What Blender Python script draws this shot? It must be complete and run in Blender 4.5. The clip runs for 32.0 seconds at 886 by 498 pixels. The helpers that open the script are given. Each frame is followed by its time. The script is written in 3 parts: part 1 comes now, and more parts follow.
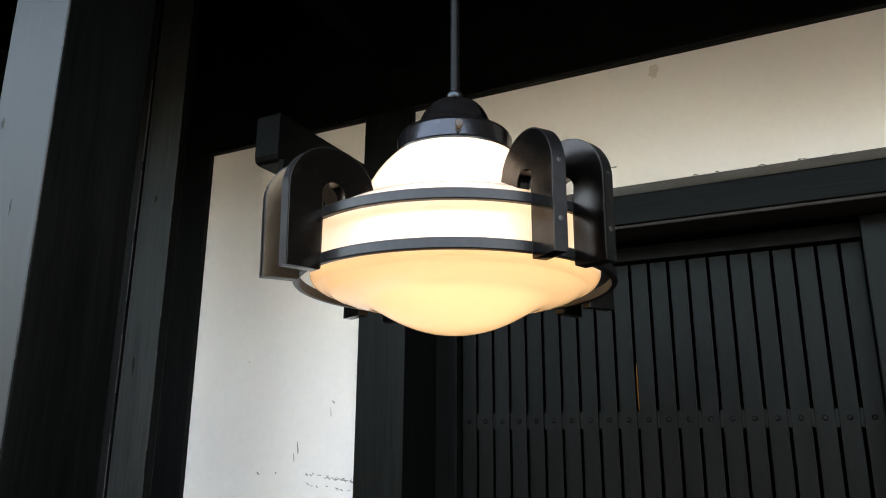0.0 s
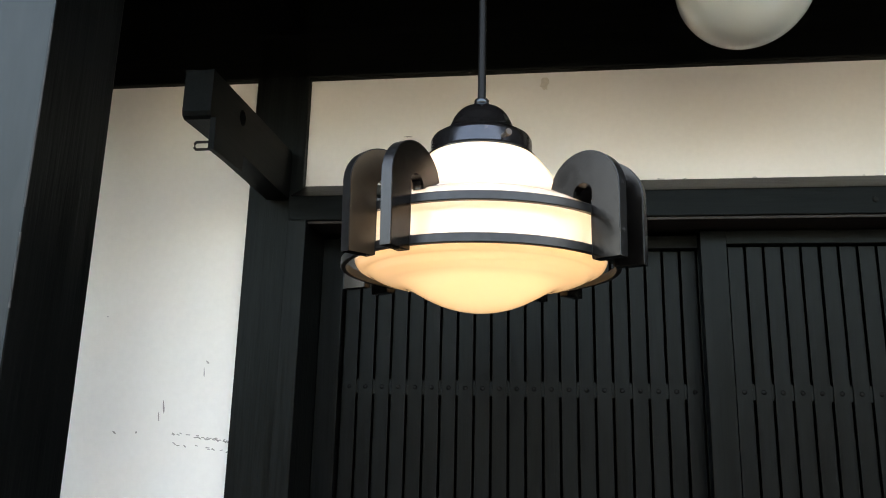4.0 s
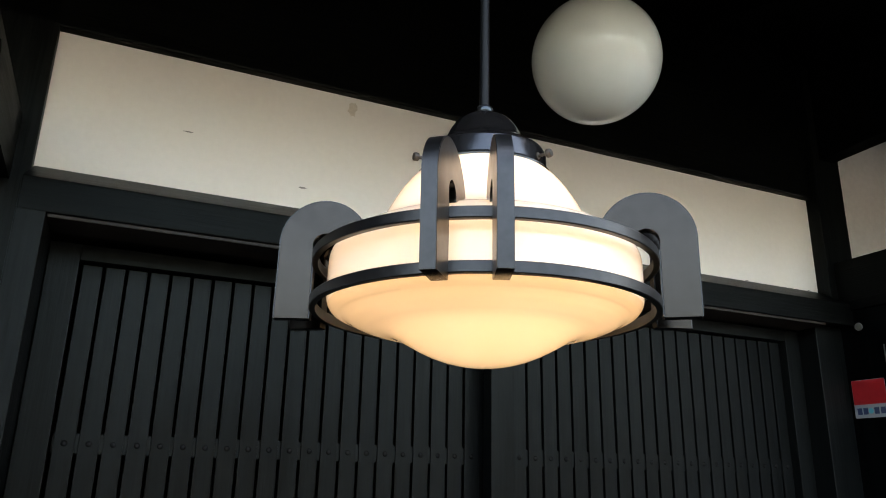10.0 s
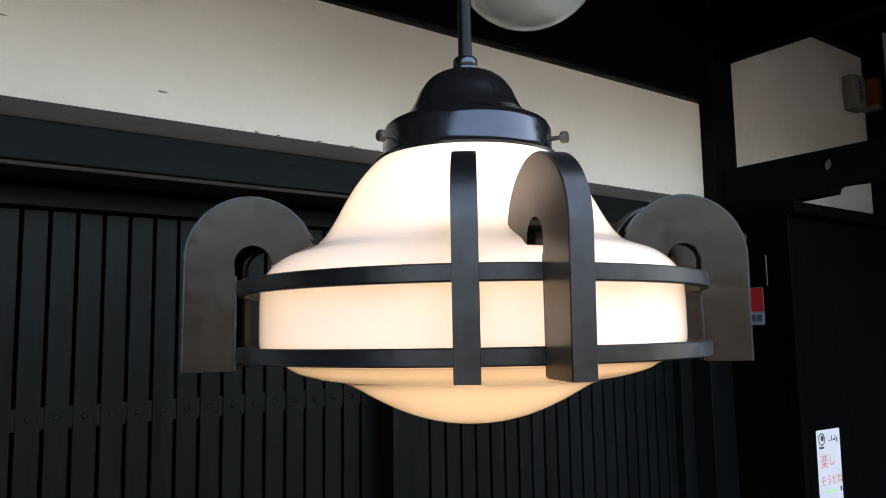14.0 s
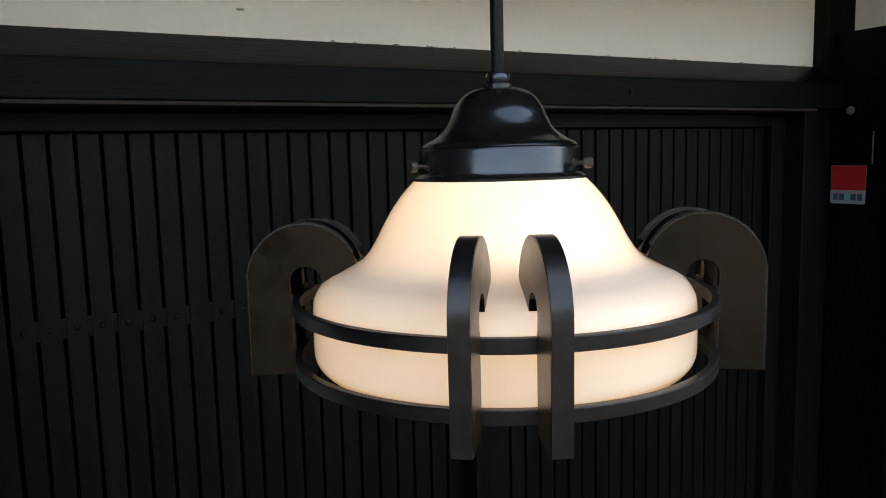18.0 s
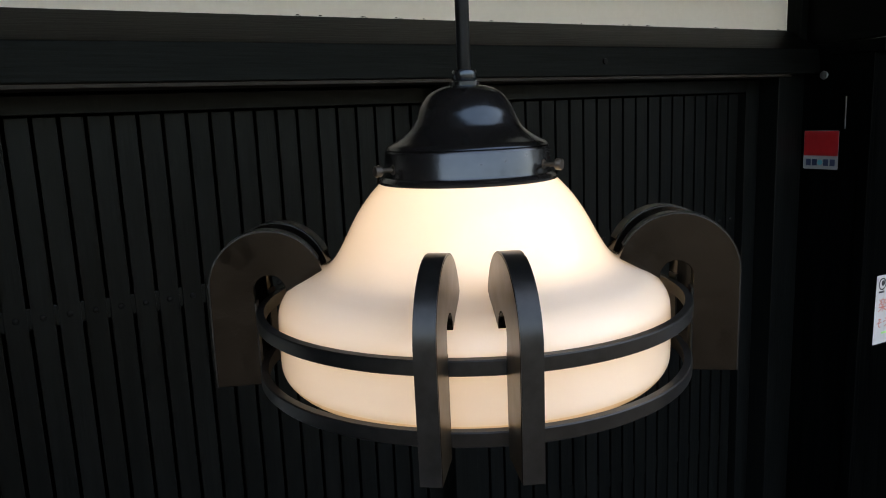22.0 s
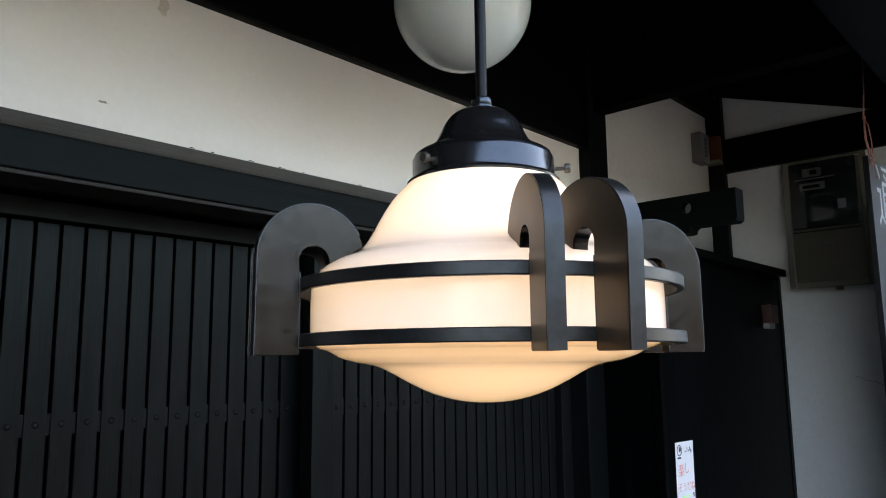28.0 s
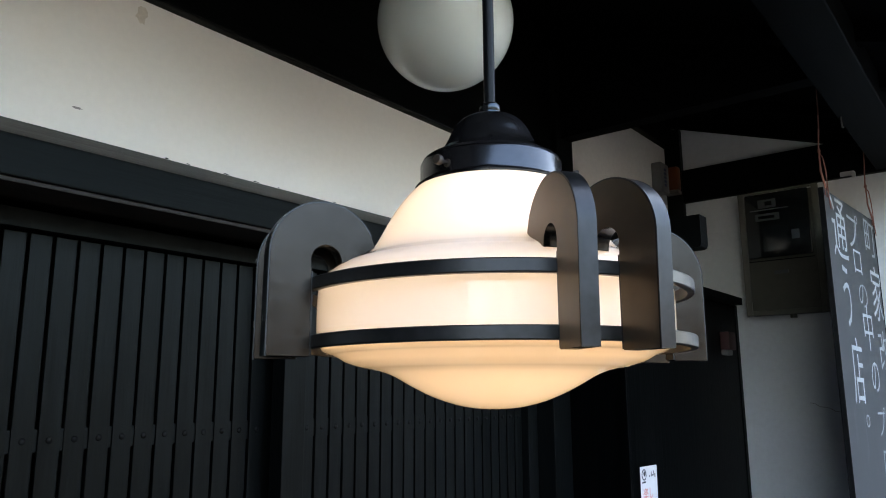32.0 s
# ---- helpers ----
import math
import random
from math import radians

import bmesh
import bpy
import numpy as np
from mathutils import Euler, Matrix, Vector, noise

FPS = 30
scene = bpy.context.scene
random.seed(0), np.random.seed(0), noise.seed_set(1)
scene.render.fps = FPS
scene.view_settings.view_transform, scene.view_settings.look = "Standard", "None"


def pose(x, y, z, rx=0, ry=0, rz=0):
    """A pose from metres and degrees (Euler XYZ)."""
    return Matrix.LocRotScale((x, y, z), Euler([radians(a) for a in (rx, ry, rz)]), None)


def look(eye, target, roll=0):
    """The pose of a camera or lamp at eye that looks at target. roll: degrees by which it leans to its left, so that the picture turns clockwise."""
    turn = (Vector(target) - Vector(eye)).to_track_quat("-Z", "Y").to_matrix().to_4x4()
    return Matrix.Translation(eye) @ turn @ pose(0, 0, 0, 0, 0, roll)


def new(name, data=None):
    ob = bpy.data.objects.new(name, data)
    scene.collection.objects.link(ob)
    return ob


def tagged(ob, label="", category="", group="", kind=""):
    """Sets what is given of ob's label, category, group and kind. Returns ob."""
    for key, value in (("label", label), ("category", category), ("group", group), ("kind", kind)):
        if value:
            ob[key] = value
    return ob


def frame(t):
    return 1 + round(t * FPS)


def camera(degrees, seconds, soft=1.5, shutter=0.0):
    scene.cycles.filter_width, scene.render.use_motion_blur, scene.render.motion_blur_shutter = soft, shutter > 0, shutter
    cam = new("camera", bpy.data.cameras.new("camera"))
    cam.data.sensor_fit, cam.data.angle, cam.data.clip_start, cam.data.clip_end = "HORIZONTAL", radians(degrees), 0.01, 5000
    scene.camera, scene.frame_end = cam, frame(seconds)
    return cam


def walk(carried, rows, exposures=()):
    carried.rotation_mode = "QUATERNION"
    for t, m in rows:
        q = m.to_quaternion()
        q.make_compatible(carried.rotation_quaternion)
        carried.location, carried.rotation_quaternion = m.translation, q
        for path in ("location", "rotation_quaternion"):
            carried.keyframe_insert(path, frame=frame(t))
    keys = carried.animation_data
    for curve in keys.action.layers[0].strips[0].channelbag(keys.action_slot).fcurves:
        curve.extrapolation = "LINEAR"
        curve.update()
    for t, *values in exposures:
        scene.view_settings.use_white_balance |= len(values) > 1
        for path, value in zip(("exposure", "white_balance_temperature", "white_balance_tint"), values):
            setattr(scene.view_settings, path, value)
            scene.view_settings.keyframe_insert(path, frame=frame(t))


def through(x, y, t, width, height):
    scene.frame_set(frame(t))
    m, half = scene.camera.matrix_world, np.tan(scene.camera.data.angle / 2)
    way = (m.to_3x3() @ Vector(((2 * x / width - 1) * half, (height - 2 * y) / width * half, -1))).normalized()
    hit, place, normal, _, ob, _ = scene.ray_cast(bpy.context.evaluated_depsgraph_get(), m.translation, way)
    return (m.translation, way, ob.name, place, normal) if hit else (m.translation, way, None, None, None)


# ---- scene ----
cam = camera(62.0, 32.0, soft=1.0)
PATH = [
    (0, (0.4170, -0.8570, 1.5300), (-0.4580, 0.8650, 2.0500), 0.30),
    (0.5, (0.4159, -0.8582, 1.5346), (-0.4588, 0.8639, 2.0537), 0.28),
    (1, (0.4180, -0.8660, 1.5330), (-0.4540, 0.8560, 2.0550), 0.30),
    (1.5, (0.4185, -0.8748, 1.5320), (-0.4527, 0.8475, 2.0561), 0.41),
    (2, (0.4040, -0.8900, 1.5280), (-0.4620, 0.8340, 2.0540), 0.70),
    (2.5, (0.3500, -0.9270, 1.5170), (-0.4280, 0.8430, 2.0290), 1.60),
    (3, (0.2960, -0.9860, 1.5000), (-0.3920, 0.8210, 2.0090), 1.50),
    (3.5, (0.2197, -1.0953, 1.5122), (-0.3410, 0.7604, 2.0042), 1.39),
    (4, (0.0910, -1.0990, 1.5190), (-0.1730, 0.8340, 1.9610), 1.30),
    (4.5, (-0.0850, -1.0540, 1.5360), (0.0040, 0.8940, 1.9720), 0.70),
    (6.5, (-0.3430, -0.7950, 1.5370), (0.3120, 1.0160, 2.0770), 2.40),
    (7, (-0.3170, -0.7510, 1.5390), (0.2830, 1.0750, 2.0890), 2.70),
    (7.5, (-0.3283, -0.7226, 1.5413), (0.2910, 1.0930, 2.1070), 2.44),
    (8, (-0.3710, -0.7150, 1.5430), (0.3560, 1.0560, 2.1210), 1.60),
    (8.5, (-0.3955, -0.7364, 1.5436), (0.4126, 0.9976, 2.1267), 1.31),
    (9, (-0.4050, -0.7610, 1.5440), (0.4180, 0.9650, 2.1300), 1.00),
    (9.5, (-0.4092, -0.7734, 1.5455), (0.3909, 0.9628, 2.1334), 1.00),
    (10, (-0.4060, -0.7840, 1.5460), (0.3680, 0.9630, 2.1370), 1.20),
    (10.5, (-0.4034, -0.7834, 1.5453), (0.3552, 0.9697, 2.1378), 1.00),
    (11, (-0.4010, -0.7750, 1.5500), (0.3540, 0.9860, 2.1230), 1.10),
    (11.5, (-0.3979, -0.7322, 1.5928), (0.3843, 1.0463, 2.0674), 1.86),
    (12, (-0.4120, -0.6750, 1.6570), (0.4450, 1.0980, 2.0030), 2.00),
    (12.5, (-0.4464, -0.6210, 1.7095), (0.5486, 1.0938, 1.9738), 1.15),
    (13, (-0.4420, -0.5490, 1.7260), (0.7110, 1.0770, 1.8990), -0.60),
    (13.5, (-0.4312, -0.5233, 1.7450), (0.7715, 1.0663, 1.9089), -0.81),
    (14, (-0.4270, -0.5400, 1.7560), (0.7430, 1.0670, 1.9750), -1.00),
    (14.5, (-0.4210, -0.5600, 1.7600), (0.6880, 1.0870, 1.9970), -1.10),
    (16.5, (-0.3840, -0.5670, 1.9040), (0.6250, 1.1440, 1.6760), -0.30),
    (17, (-0.3820, -0.5800, 1.9180), (0.5680, 1.1640, 1.6850), -0.40),
    (17.5, (-0.3869, -0.6077, 1.9304), (0.5499, 1.1450, 1.7059), -1.05),
    (18, (-0.3980, -0.6310, 1.9340), (0.5200, 1.1290, 1.6900), -1.50),
    (18.5, (-0.3939, -0.6363, 1.9350), (0.5116, 1.1288, 1.6811), -1.70),
    (19, (-0.3950, -0.6400, 1.9340), (0.4990, 1.1320, 1.6910), -1.90),
    (19.5, (-0.3941, -0.6368, 1.9353), (0.5017, 1.1335, 1.6831), -1.86),
    (20, (-0.3790, -0.6320, 1.9530), (0.5390, 1.1240, 1.6830), -2.00),
    (20.5, (-0.3666, -0.6217, 1.9782), (0.5696, 1.1199, 1.6781), -2.29),
    (21, (-0.3610, -0.6130, 1.9910), (0.5790, 1.1210, 1.6610), -2.50),
    (21.5, (-0.3588, -0.6153, 1.9874), (0.5747, 1.1177, 1.6336), -2.64),
    (22, (-0.3760, -0.6120, 1.9740), (0.5840, 1.1060, 1.6190), -2.40),
    (22.5, (-0.4141, -0.6054, 1.9475), (0.6331, 1.0696, 1.6347), -1.81),
    (23, (-0.4600, -0.5940, 1.9200), (0.6870, 1.0210, 1.6420), -1.00),
    (23.5, (-0.5099, -0.5760, 1.8966), (0.7372, 0.9727, 1.6816), -0.41),
    (24, (-0.5390, -0.5540, 1.8630), (0.7720, 0.9510, 1.7330), -0.40),
    (24.5, (-0.5350, -0.5450, 1.8100), (0.7980, 0.9460, 1.7870), -0.30),
    (25, (-0.5640, -0.5240, 1.7710), (0.7810, 0.9500, 1.9040), 0.50),
    (25.5, (-0.6020, -0.5180, 1.7360), (0.8230, 0.8590, 2.0060), 0.10),
    (27.5, (-0.6350, -0.5100, 1.7200), (0.8340, 0.8120, 2.0260), -0.60),
    (28, (-0.6380, -0.5120, 1.7170), (0.8270, 0.8160, 2.0170), -0.60),
    (28.5, (-0.6383, -0.5126, 1.7115), (0.8313, 0.8085, 2.0201), -0.30),
    (29, (-0.6380, -0.5130, 1.7000), (0.8350, 0.7990, 2.0330), -0.20),
    (29.5, (-0.6458, -0.4982, 1.6944), (0.8377, 0.7956, 2.0483), 0.08),
    (30, (-0.6550, -0.4760, 1.6940), (0.8580, 0.7810, 2.0540), 0.70),
    (30.5, (-0.6604, -0.4612, 1.6921), (0.8729, 0.7700, 2.0566), 0.77),
    (31, (-0.6650, -0.4510, 1.6910), (0.8800, 0.7620, 2.0650), 0.20),
    (31.5, (-0.6688, -0.4506, 1.6927), (0.8736, 0.7657, 2.0688), -0.16),
    (32, (-0.6680, -0.4560, 1.6920), (0.8710, 0.7640, 2.0690), -0.30),
]
EXPOSURE = [(0, 4.4, 8900, 11), (2, 4.4, 8900, 11), (3, 4.4, 9100, 11), (4, 4.4, 9000, 10), (7, 4.35, 8800, 10), (11, 4.35, 8300, 9), (13, 4.35, 7450, 9), (14.5, 4.1, 7950, 11), (16.5, 3.75, 8700, 10), (20, 3.6, 8700, 9), (23, 3.55, 8600, 9), (25, 4.16, 7500, 8), (28, 4.22, 7500, 9), (32, 4.22, 7350, 8)]
walk(cam, [(t, look(eye, target, roll)) for t, eye, target, roll in PATH], EXPOSURE)

# ---- light and exposure ----
world = bpy.data.worlds.new("sky")
scene.world = world
world.use_nodes = True
wn = world.node_tree
wn.nodes.clear()
sky = wn.nodes.new("ShaderNodeTexSky")
sky.sky_type = "NISHITA"
sky.sun_disc = False
sky.sun_elevation = radians(48)
sky.sun_rotation = radians(20)
sky.air_density, sky.dust_density, sky.ozone_density = 1.0, 6.0, 0.6
wbg = wn.nodes.new("ShaderNodeBackground")
wbg.inputs[1].default_value = 0.15
wout = wn.nodes.new("ShaderNodeOutputWorld")
wn.links.new(sky.outputs[0], wbg.inputs[0])
wn.links.new(wbg.outputs[0], wout.inputs[0])

sun_data = bpy.data.lights.new("sun", "SUN")
sun_data.energy, sun_data.angle, sun_data.color = 0.5, radians(12), (1.0, 0.95, 0.88)
sun = new("sun", sun_data)
sun.matrix_world = look((2.0, 5.5, 6.4), (0, 0, 0))

LAMP = Vector((-0.002, 0.002, 0.0))        # the pendant's axis
bulb_data = bpy.data.lights.new("bulb", "POINT")
bulb_data.energy, bulb_data.shadow_soft_size, bulb_data.color = 0.076, 0.032, (1.0, 0.745, 0.525)
bulb = new("bulb", bulb_data)
bulb.location = LAMP + Vector((0.020, -0.018, 1.848))

# ---- materials ----


def material(name, colour, rough=0.5, metal=0.0, grain=None, vary=0.15, spots=0.0, spot_colour=(0.1, 0.08, 0.06), bump=0.15, scale=40.0, spec=0.5, sheen=(1.0, 1.0, 1.0)):
    """A painted, stained or cast surface: two scales of colour variation, uneven gloss and fine relief.
    grain: stretch of the fine noise along x, y, z (small along the grain)."""
    m = bpy.data.materials.new(name)
    m.use_nodes = True
    nt = m.node_tree
    b = nt.nodes["Principled BSDF"]
    co = nt.nodes.new("ShaderNodeTexCoord")
    info = nt.nodes.new("ShaderNodeObjectInfo")
    mp = nt.nodes.new("ShaderNodeMapping")
    mp.inputs["Scale"].default_value = grain or (1, 1, 1)
    off = nt.nodes.new("ShaderNodeVectorMath")
    off.operation = "SCALE"
    off.inputs[0].default_value = (13.0, 7.0, 5.0)
    nt.links.new(info.outputs["Random"], off.inputs["Scale"])
    nt.links.new(off.outputs[0], mp.inputs["Location"])
    nt.links.new(co.outputs["Object"], mp.inputs["Vector"])
    fine = nt.nodes.new("ShaderNodeTexNoise")
    fine.inputs["Scale"].default_value, fine.inputs["Detail"].default_value = scale, 6
    big = nt.nodes.new("ShaderNodeTexNoise")
    big.inputs["Scale"].default_value, big.inputs["Detail"].default_value = 3.0, 3
    nt.links.new(mp.outputs[0], fine.inputs["Vector"])
    nt.links.new(mp.outputs[0], big.inputs["Vector"])
    add = nt.nodes.new("ShaderNodeMath")
    add.operation = "ADD"
    nt.links.new(fine.outputs["Fac"], add.inputs[0])
    nt.links.new(big.outputs["Fac"], add.inputs[1])
    ramp = nt.nodes.new("ShaderNodeMapRange")
    ramp.inputs["From Min"].default_value, ramp.inputs["From Max"].default_value = 0.6, 1.4
    ramp.inputs["To Min"].default_value, ramp.inputs["To Max"].default_value = 1 - vary, 1 + vary
    nt.links.new(add.outputs[0], ramp.inputs["Value"])
    tint = nt.nodes.new("ShaderNodeMapRange")
    tint.inputs["To Min"].default_value, tint.inputs["To Max"].default_value = 1 - vary * 0.6, 1 + vary * 0.6
    nt.links.new(info.outputs["Random"], tint.inputs["Value"])
    mul = nt.nodes.new("ShaderNodeMath")
    mul.operation = "MULTIPLY"
    nt.links.new(ramp.outputs[0], mul.inputs[0])
    nt.links.new(tint.outputs[0], mul.inputs[1])
    col = nt.nodes.new("ShaderNodeVectorMath")
    col.operation = "SCALE"
    col.inputs[0].default_value = colour
    nt.links.new(mul.outputs[0], col.inputs["Scale"])
    out = col.outputs[0]
    if spots:
        sp = nt.nodes.new("ShaderNodeTexNoise")
        sp.inputs["Scale"].default_value, sp.inputs["Detail"].default_value = scale * 0.35, 4
        nt.links.new(mp.outputs[0], sp.inputs["Vector"])
        cut = nt.nodes.new("ShaderNodeMapRange")
        cut.inputs["From Min"].default_value, cut.inputs["From Max"].default_value = 0.60, 0.74
        cut.inputs["To Max"].default_value = spots
        nt.links.new(sp.outputs["Fac"], cut.inputs["Value"])
        mix = nt.nodes.new("ShaderNodeMix")
        mix.data_type = "RGBA"
        nt.links.new(cut.outputs[0], mix.inputs[0])
        nt.links.new(out, mix.inputs[6])
        mix.inputs[7].default_value = (*spot_colour, 1)
        out = mix.outputs[2]
    nt.links.new(out, b.inputs["Base Color"])
    rr = nt.nodes.new("ShaderNodeMapRange")
    rr.inputs["From Min"].default_value, rr.inputs["From Max"].default_value = 0.6, 1.4
    rr.inputs["To Min"].default_value, rr.inputs["To Max"].default_value = max(0.03, rough - 0.08), min(1, rough + 0.08)
    nt.links.new(add.outputs[0], rr.inputs["Value"])
    nt.links.new(rr.outputs[0], b.inputs["Roughness"])
    b.inputs["Metallic"].default_value = metal
    ss = nt.nodes.new("ShaderNodeMapRange")
    ss.inputs["From Min"].default_value, ss.inputs["From Max"].default_value = 0.6, 1.4
    ss.inputs["To Min"].default_value, ss.inputs["To Max"].default_value = spec * (1 - 0.8 * vary), spec * (1 + 0.8 * vary)
    nt.links.new(add.outputs[0], ss.inputs["Value"])
    nt.links.new(ss.outputs[0], b.inputs["Specular IOR Level"])
    b.inputs["Specular Tint"].default_value = (*sheen, 1)
    if bump:
        bp = nt.nodes.new("ShaderNodeBump")
        bp.inputs["Strength"].default_value, bp.inputs["Distance"].default_value = bump, 0.002
        nt.links.new(fine.outputs["Fac"], bp.inputs["Height"])
        nt.links.new(bp.outputs[0], b.inputs["Normal"])
    return m


UP = (12, 12, 0.6)       # grain that runs up
AL = (0.6, 12, 12)       # grain that runs along x
AY = (12, 0.6, 12)       # grain that runs along y
board_up = material("charcoal stained boards", (0.0034, 0.0040, 0.0041), 0.36, grain=UP, vary=0.30, bump=0.22, scale=14, spec=0.085, sheen=(0.88, 1.0, 1.0))
beam_al = material("charcoal stained beam", (0.0016, 0.0018, 0.0018), 0.42, grain=AL, vary=0.4, bump=0.35, scale=14, spec=0.07, sheen=(0.86, 1.0, 1.0))
beam_ay = material("charcoal stained arm", (0.0018, 0.0020, 0.0020), 0.5, grain=AY, vary=0.3, bump=0.3, scale=14, spec=0.06, sheen=(0.86, 1.0, 1.0))
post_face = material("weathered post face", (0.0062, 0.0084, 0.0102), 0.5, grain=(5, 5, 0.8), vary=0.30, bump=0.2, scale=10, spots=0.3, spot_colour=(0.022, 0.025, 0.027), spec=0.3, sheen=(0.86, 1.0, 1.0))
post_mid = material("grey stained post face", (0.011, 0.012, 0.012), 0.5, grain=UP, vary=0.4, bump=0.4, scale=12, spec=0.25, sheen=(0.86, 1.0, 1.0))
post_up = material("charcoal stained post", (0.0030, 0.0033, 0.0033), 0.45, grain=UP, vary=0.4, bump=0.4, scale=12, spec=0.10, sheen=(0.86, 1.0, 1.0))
# Near-black base, set low to keep the underside of the eaves dark.
near_black = material("sooty ceiling wood", (0.0009, 0.0009, 0.0009), 0.8, grain=AY, vary=0.3, bump=0.2, scale=12, spec=0.03)
cupboard_paint = material("black cupboard paint", (0.0010, 0.0012, 0.0013), 0.4, grain=(9, 9, 0.5), vary=0.6, bump=0.35, scale=9, spots=0.35, spot_colour=(0.0030, 0.0034, 0.0036), spec=0.036, sheen=(0.86, 1.0, 1.0))
# Lamp glow under the lintel put into a brown base.
underside_glow = material("brown-black track wood", (0.012, 0.0095, 0.0078), 0.5, grain=AL, vary=0.4, bump=0.2, scale=14, spec=0.2)
purlin_wood = material("blue-black purlin wood", (0.0013, 0.0017, 0.0019), 0.6, grain=AL, vary=0.4, bump=0.3, scale=14, spec=0.035, sheen=(0.86, 1.0, 1.0))
# Bright plaster beyond the arm's hole, put into a pale base.
plug_pale = material("pale peg wood", (0.42, 0.41, 0.38), 0.6, vary=0.15, bump=0.1, scale=60, spec=0.2)
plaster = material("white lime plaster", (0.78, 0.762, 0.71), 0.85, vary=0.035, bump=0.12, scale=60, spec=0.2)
# White plaster toned down to grey, carrying the side wall's shade.
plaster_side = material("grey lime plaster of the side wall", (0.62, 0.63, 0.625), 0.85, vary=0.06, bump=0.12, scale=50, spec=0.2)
# Corner shade put into a darker copy of the white plaster.
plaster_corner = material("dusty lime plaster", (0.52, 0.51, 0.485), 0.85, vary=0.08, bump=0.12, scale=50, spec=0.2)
stain_brown = material("brown water stain", (0.60, 0.56, 0.48), 0.85, vary=0.2, bump=0.0, scale=80, spec=0.1)
scuff_grey = material("grey scuff", (0.32, 0.31, 0.29), 0.85, vary=0.3, bump=0.0, scale=120, spec=0.1)
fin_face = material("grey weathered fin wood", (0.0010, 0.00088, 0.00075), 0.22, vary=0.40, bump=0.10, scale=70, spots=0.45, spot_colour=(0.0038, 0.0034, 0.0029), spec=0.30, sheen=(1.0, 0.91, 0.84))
# Warm glow of the glass put into a tan base and gloss.
fin_glow = material("bare tan fin wood", (0.020, 0.0148, 0.0103), 0.33, vary=0.25, bump=0.08, scale=45, spots=0.1, spot_colour=(0.032, 0.022, 0.014), spec=0.7, sheen=(1.0, 0.76, 0.52))
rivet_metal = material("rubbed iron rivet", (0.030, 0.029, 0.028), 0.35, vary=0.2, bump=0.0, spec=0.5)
# Paler wood on one outer face, with the lamp's glow in its tan.
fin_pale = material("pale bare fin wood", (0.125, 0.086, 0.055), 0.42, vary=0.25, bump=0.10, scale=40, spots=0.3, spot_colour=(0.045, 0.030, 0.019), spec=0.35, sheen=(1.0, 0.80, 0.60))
iron = material("blackened iron strap", (0.0036, 0.0036, 0.0037), 0.36, metal=0.0, vary=0.3, bump=0.03, scale=90, spots=0.12, spot_colour=(0.012, 0.0115, 0.011), spec=0.40, sheen=(0.93, 0.96, 1.0))
# Blue specular tint on cap and gallery stands for reflected sky.
cap_metal = material("dark lacquered brass", (0.0055, 0.0050, 0.0050), 0.19, vary=0.3, bump=0.03, scale=190, spots=0.10, spot_colour=(0.045, 0.033, 0.026), spec=0.55, sheen=(0.66, 0.84, 1.0))
gallery_metal = material("worn lacquered brass", (0.0055, 0.0050, 0.0050), 0.19, vary=0.3, bump=0.03, scale=190, spots=0.6, spot_colour=(0.040, 0.028, 0.022), spec=0.58, sheen=(0.78, 0.88, 1.0))
screw_metal = material("tarnished brass screw", (0.030, 0.022, 0.016), 0.45, metal=0.15, vary=0.3, bump=0.1, scale=150)
rod_metal = material("dark enamelled rod", (0.0042, 0.0047, 0.0051), 0.35, vary=0.2, bump=0.05, scale=60, spec=0.10)
steel = material("dull steel", (0.20, 0.20, 0.195), 0.4, metal=0.7, vary=0.2, bump=0.05, scale=120)
strip_metal = material("pale zinc", (0.14, 0.14, 0.135), 0.5, metal=0.2, vary=0.2, bump=0.05, scale=120)
nail_dark = material("blackened nail head", (0.0040, 0.0042, 0.0042), 0.5, vary=0.2, bump=0.05, scale=200, spec=0.10)
opal_white = material("unlit opal glass", (0.575, 0.615, 0.585), 0.03, vary=0.02, bump=0.0, scale=20, spec=0.55)
opal_bsdf = opal_white.node_tree.nodes["Principled BSDF"]
opal_bsdf.inputs["Subsurface Weight"].default_value = 0.85
opal_bsdf.inputs["Subsurface Radius"].default_value = (0.09, 0.09, 0.09)
opal_bsdf.inputs["Subsurface Scale"].default_value = 1.0
red_vinyl = material("red vinyl", (0.26, 0.010, 0.014), 0.35, vary=0.08, bump=0.0, scale=60)
dull_red = material("dull red enamel", (0.030, 0.005, 0.004), 0.6, vary=0.15, bump=0.0)
white_vinyl = material("white vinyl", (0.20, 0.215, 0.225), 0.4, vary=0.06, bump=0.0, scale=60)
navy_ink = material("navy ink", (0.015, 0.03, 0.08), 0.45, vary=0.1, bump=0.0)
teal_ink = material("teal ink", (0.05, 0.30, 0.36), 0.45, vary=0.1, bump=0.0)
paper = material("white note paper", (0.62, 0.60, 0.60), 0.8, vary=0.04, bump=0.1, scale=60, spec=0.2)
ink_black = material("black marker", (0.02, 0.02, 0.025), 0.6, vary=0.1, bump=0.0)
ink_red = material("red marker", (0.62, 0.20, 0.16), 0.6, vary=0.15, bump=0.0)
ink_green = material("green marker", (0.35, 0.72, 0.22), 0.6, vary=0.15, bump=0.0)
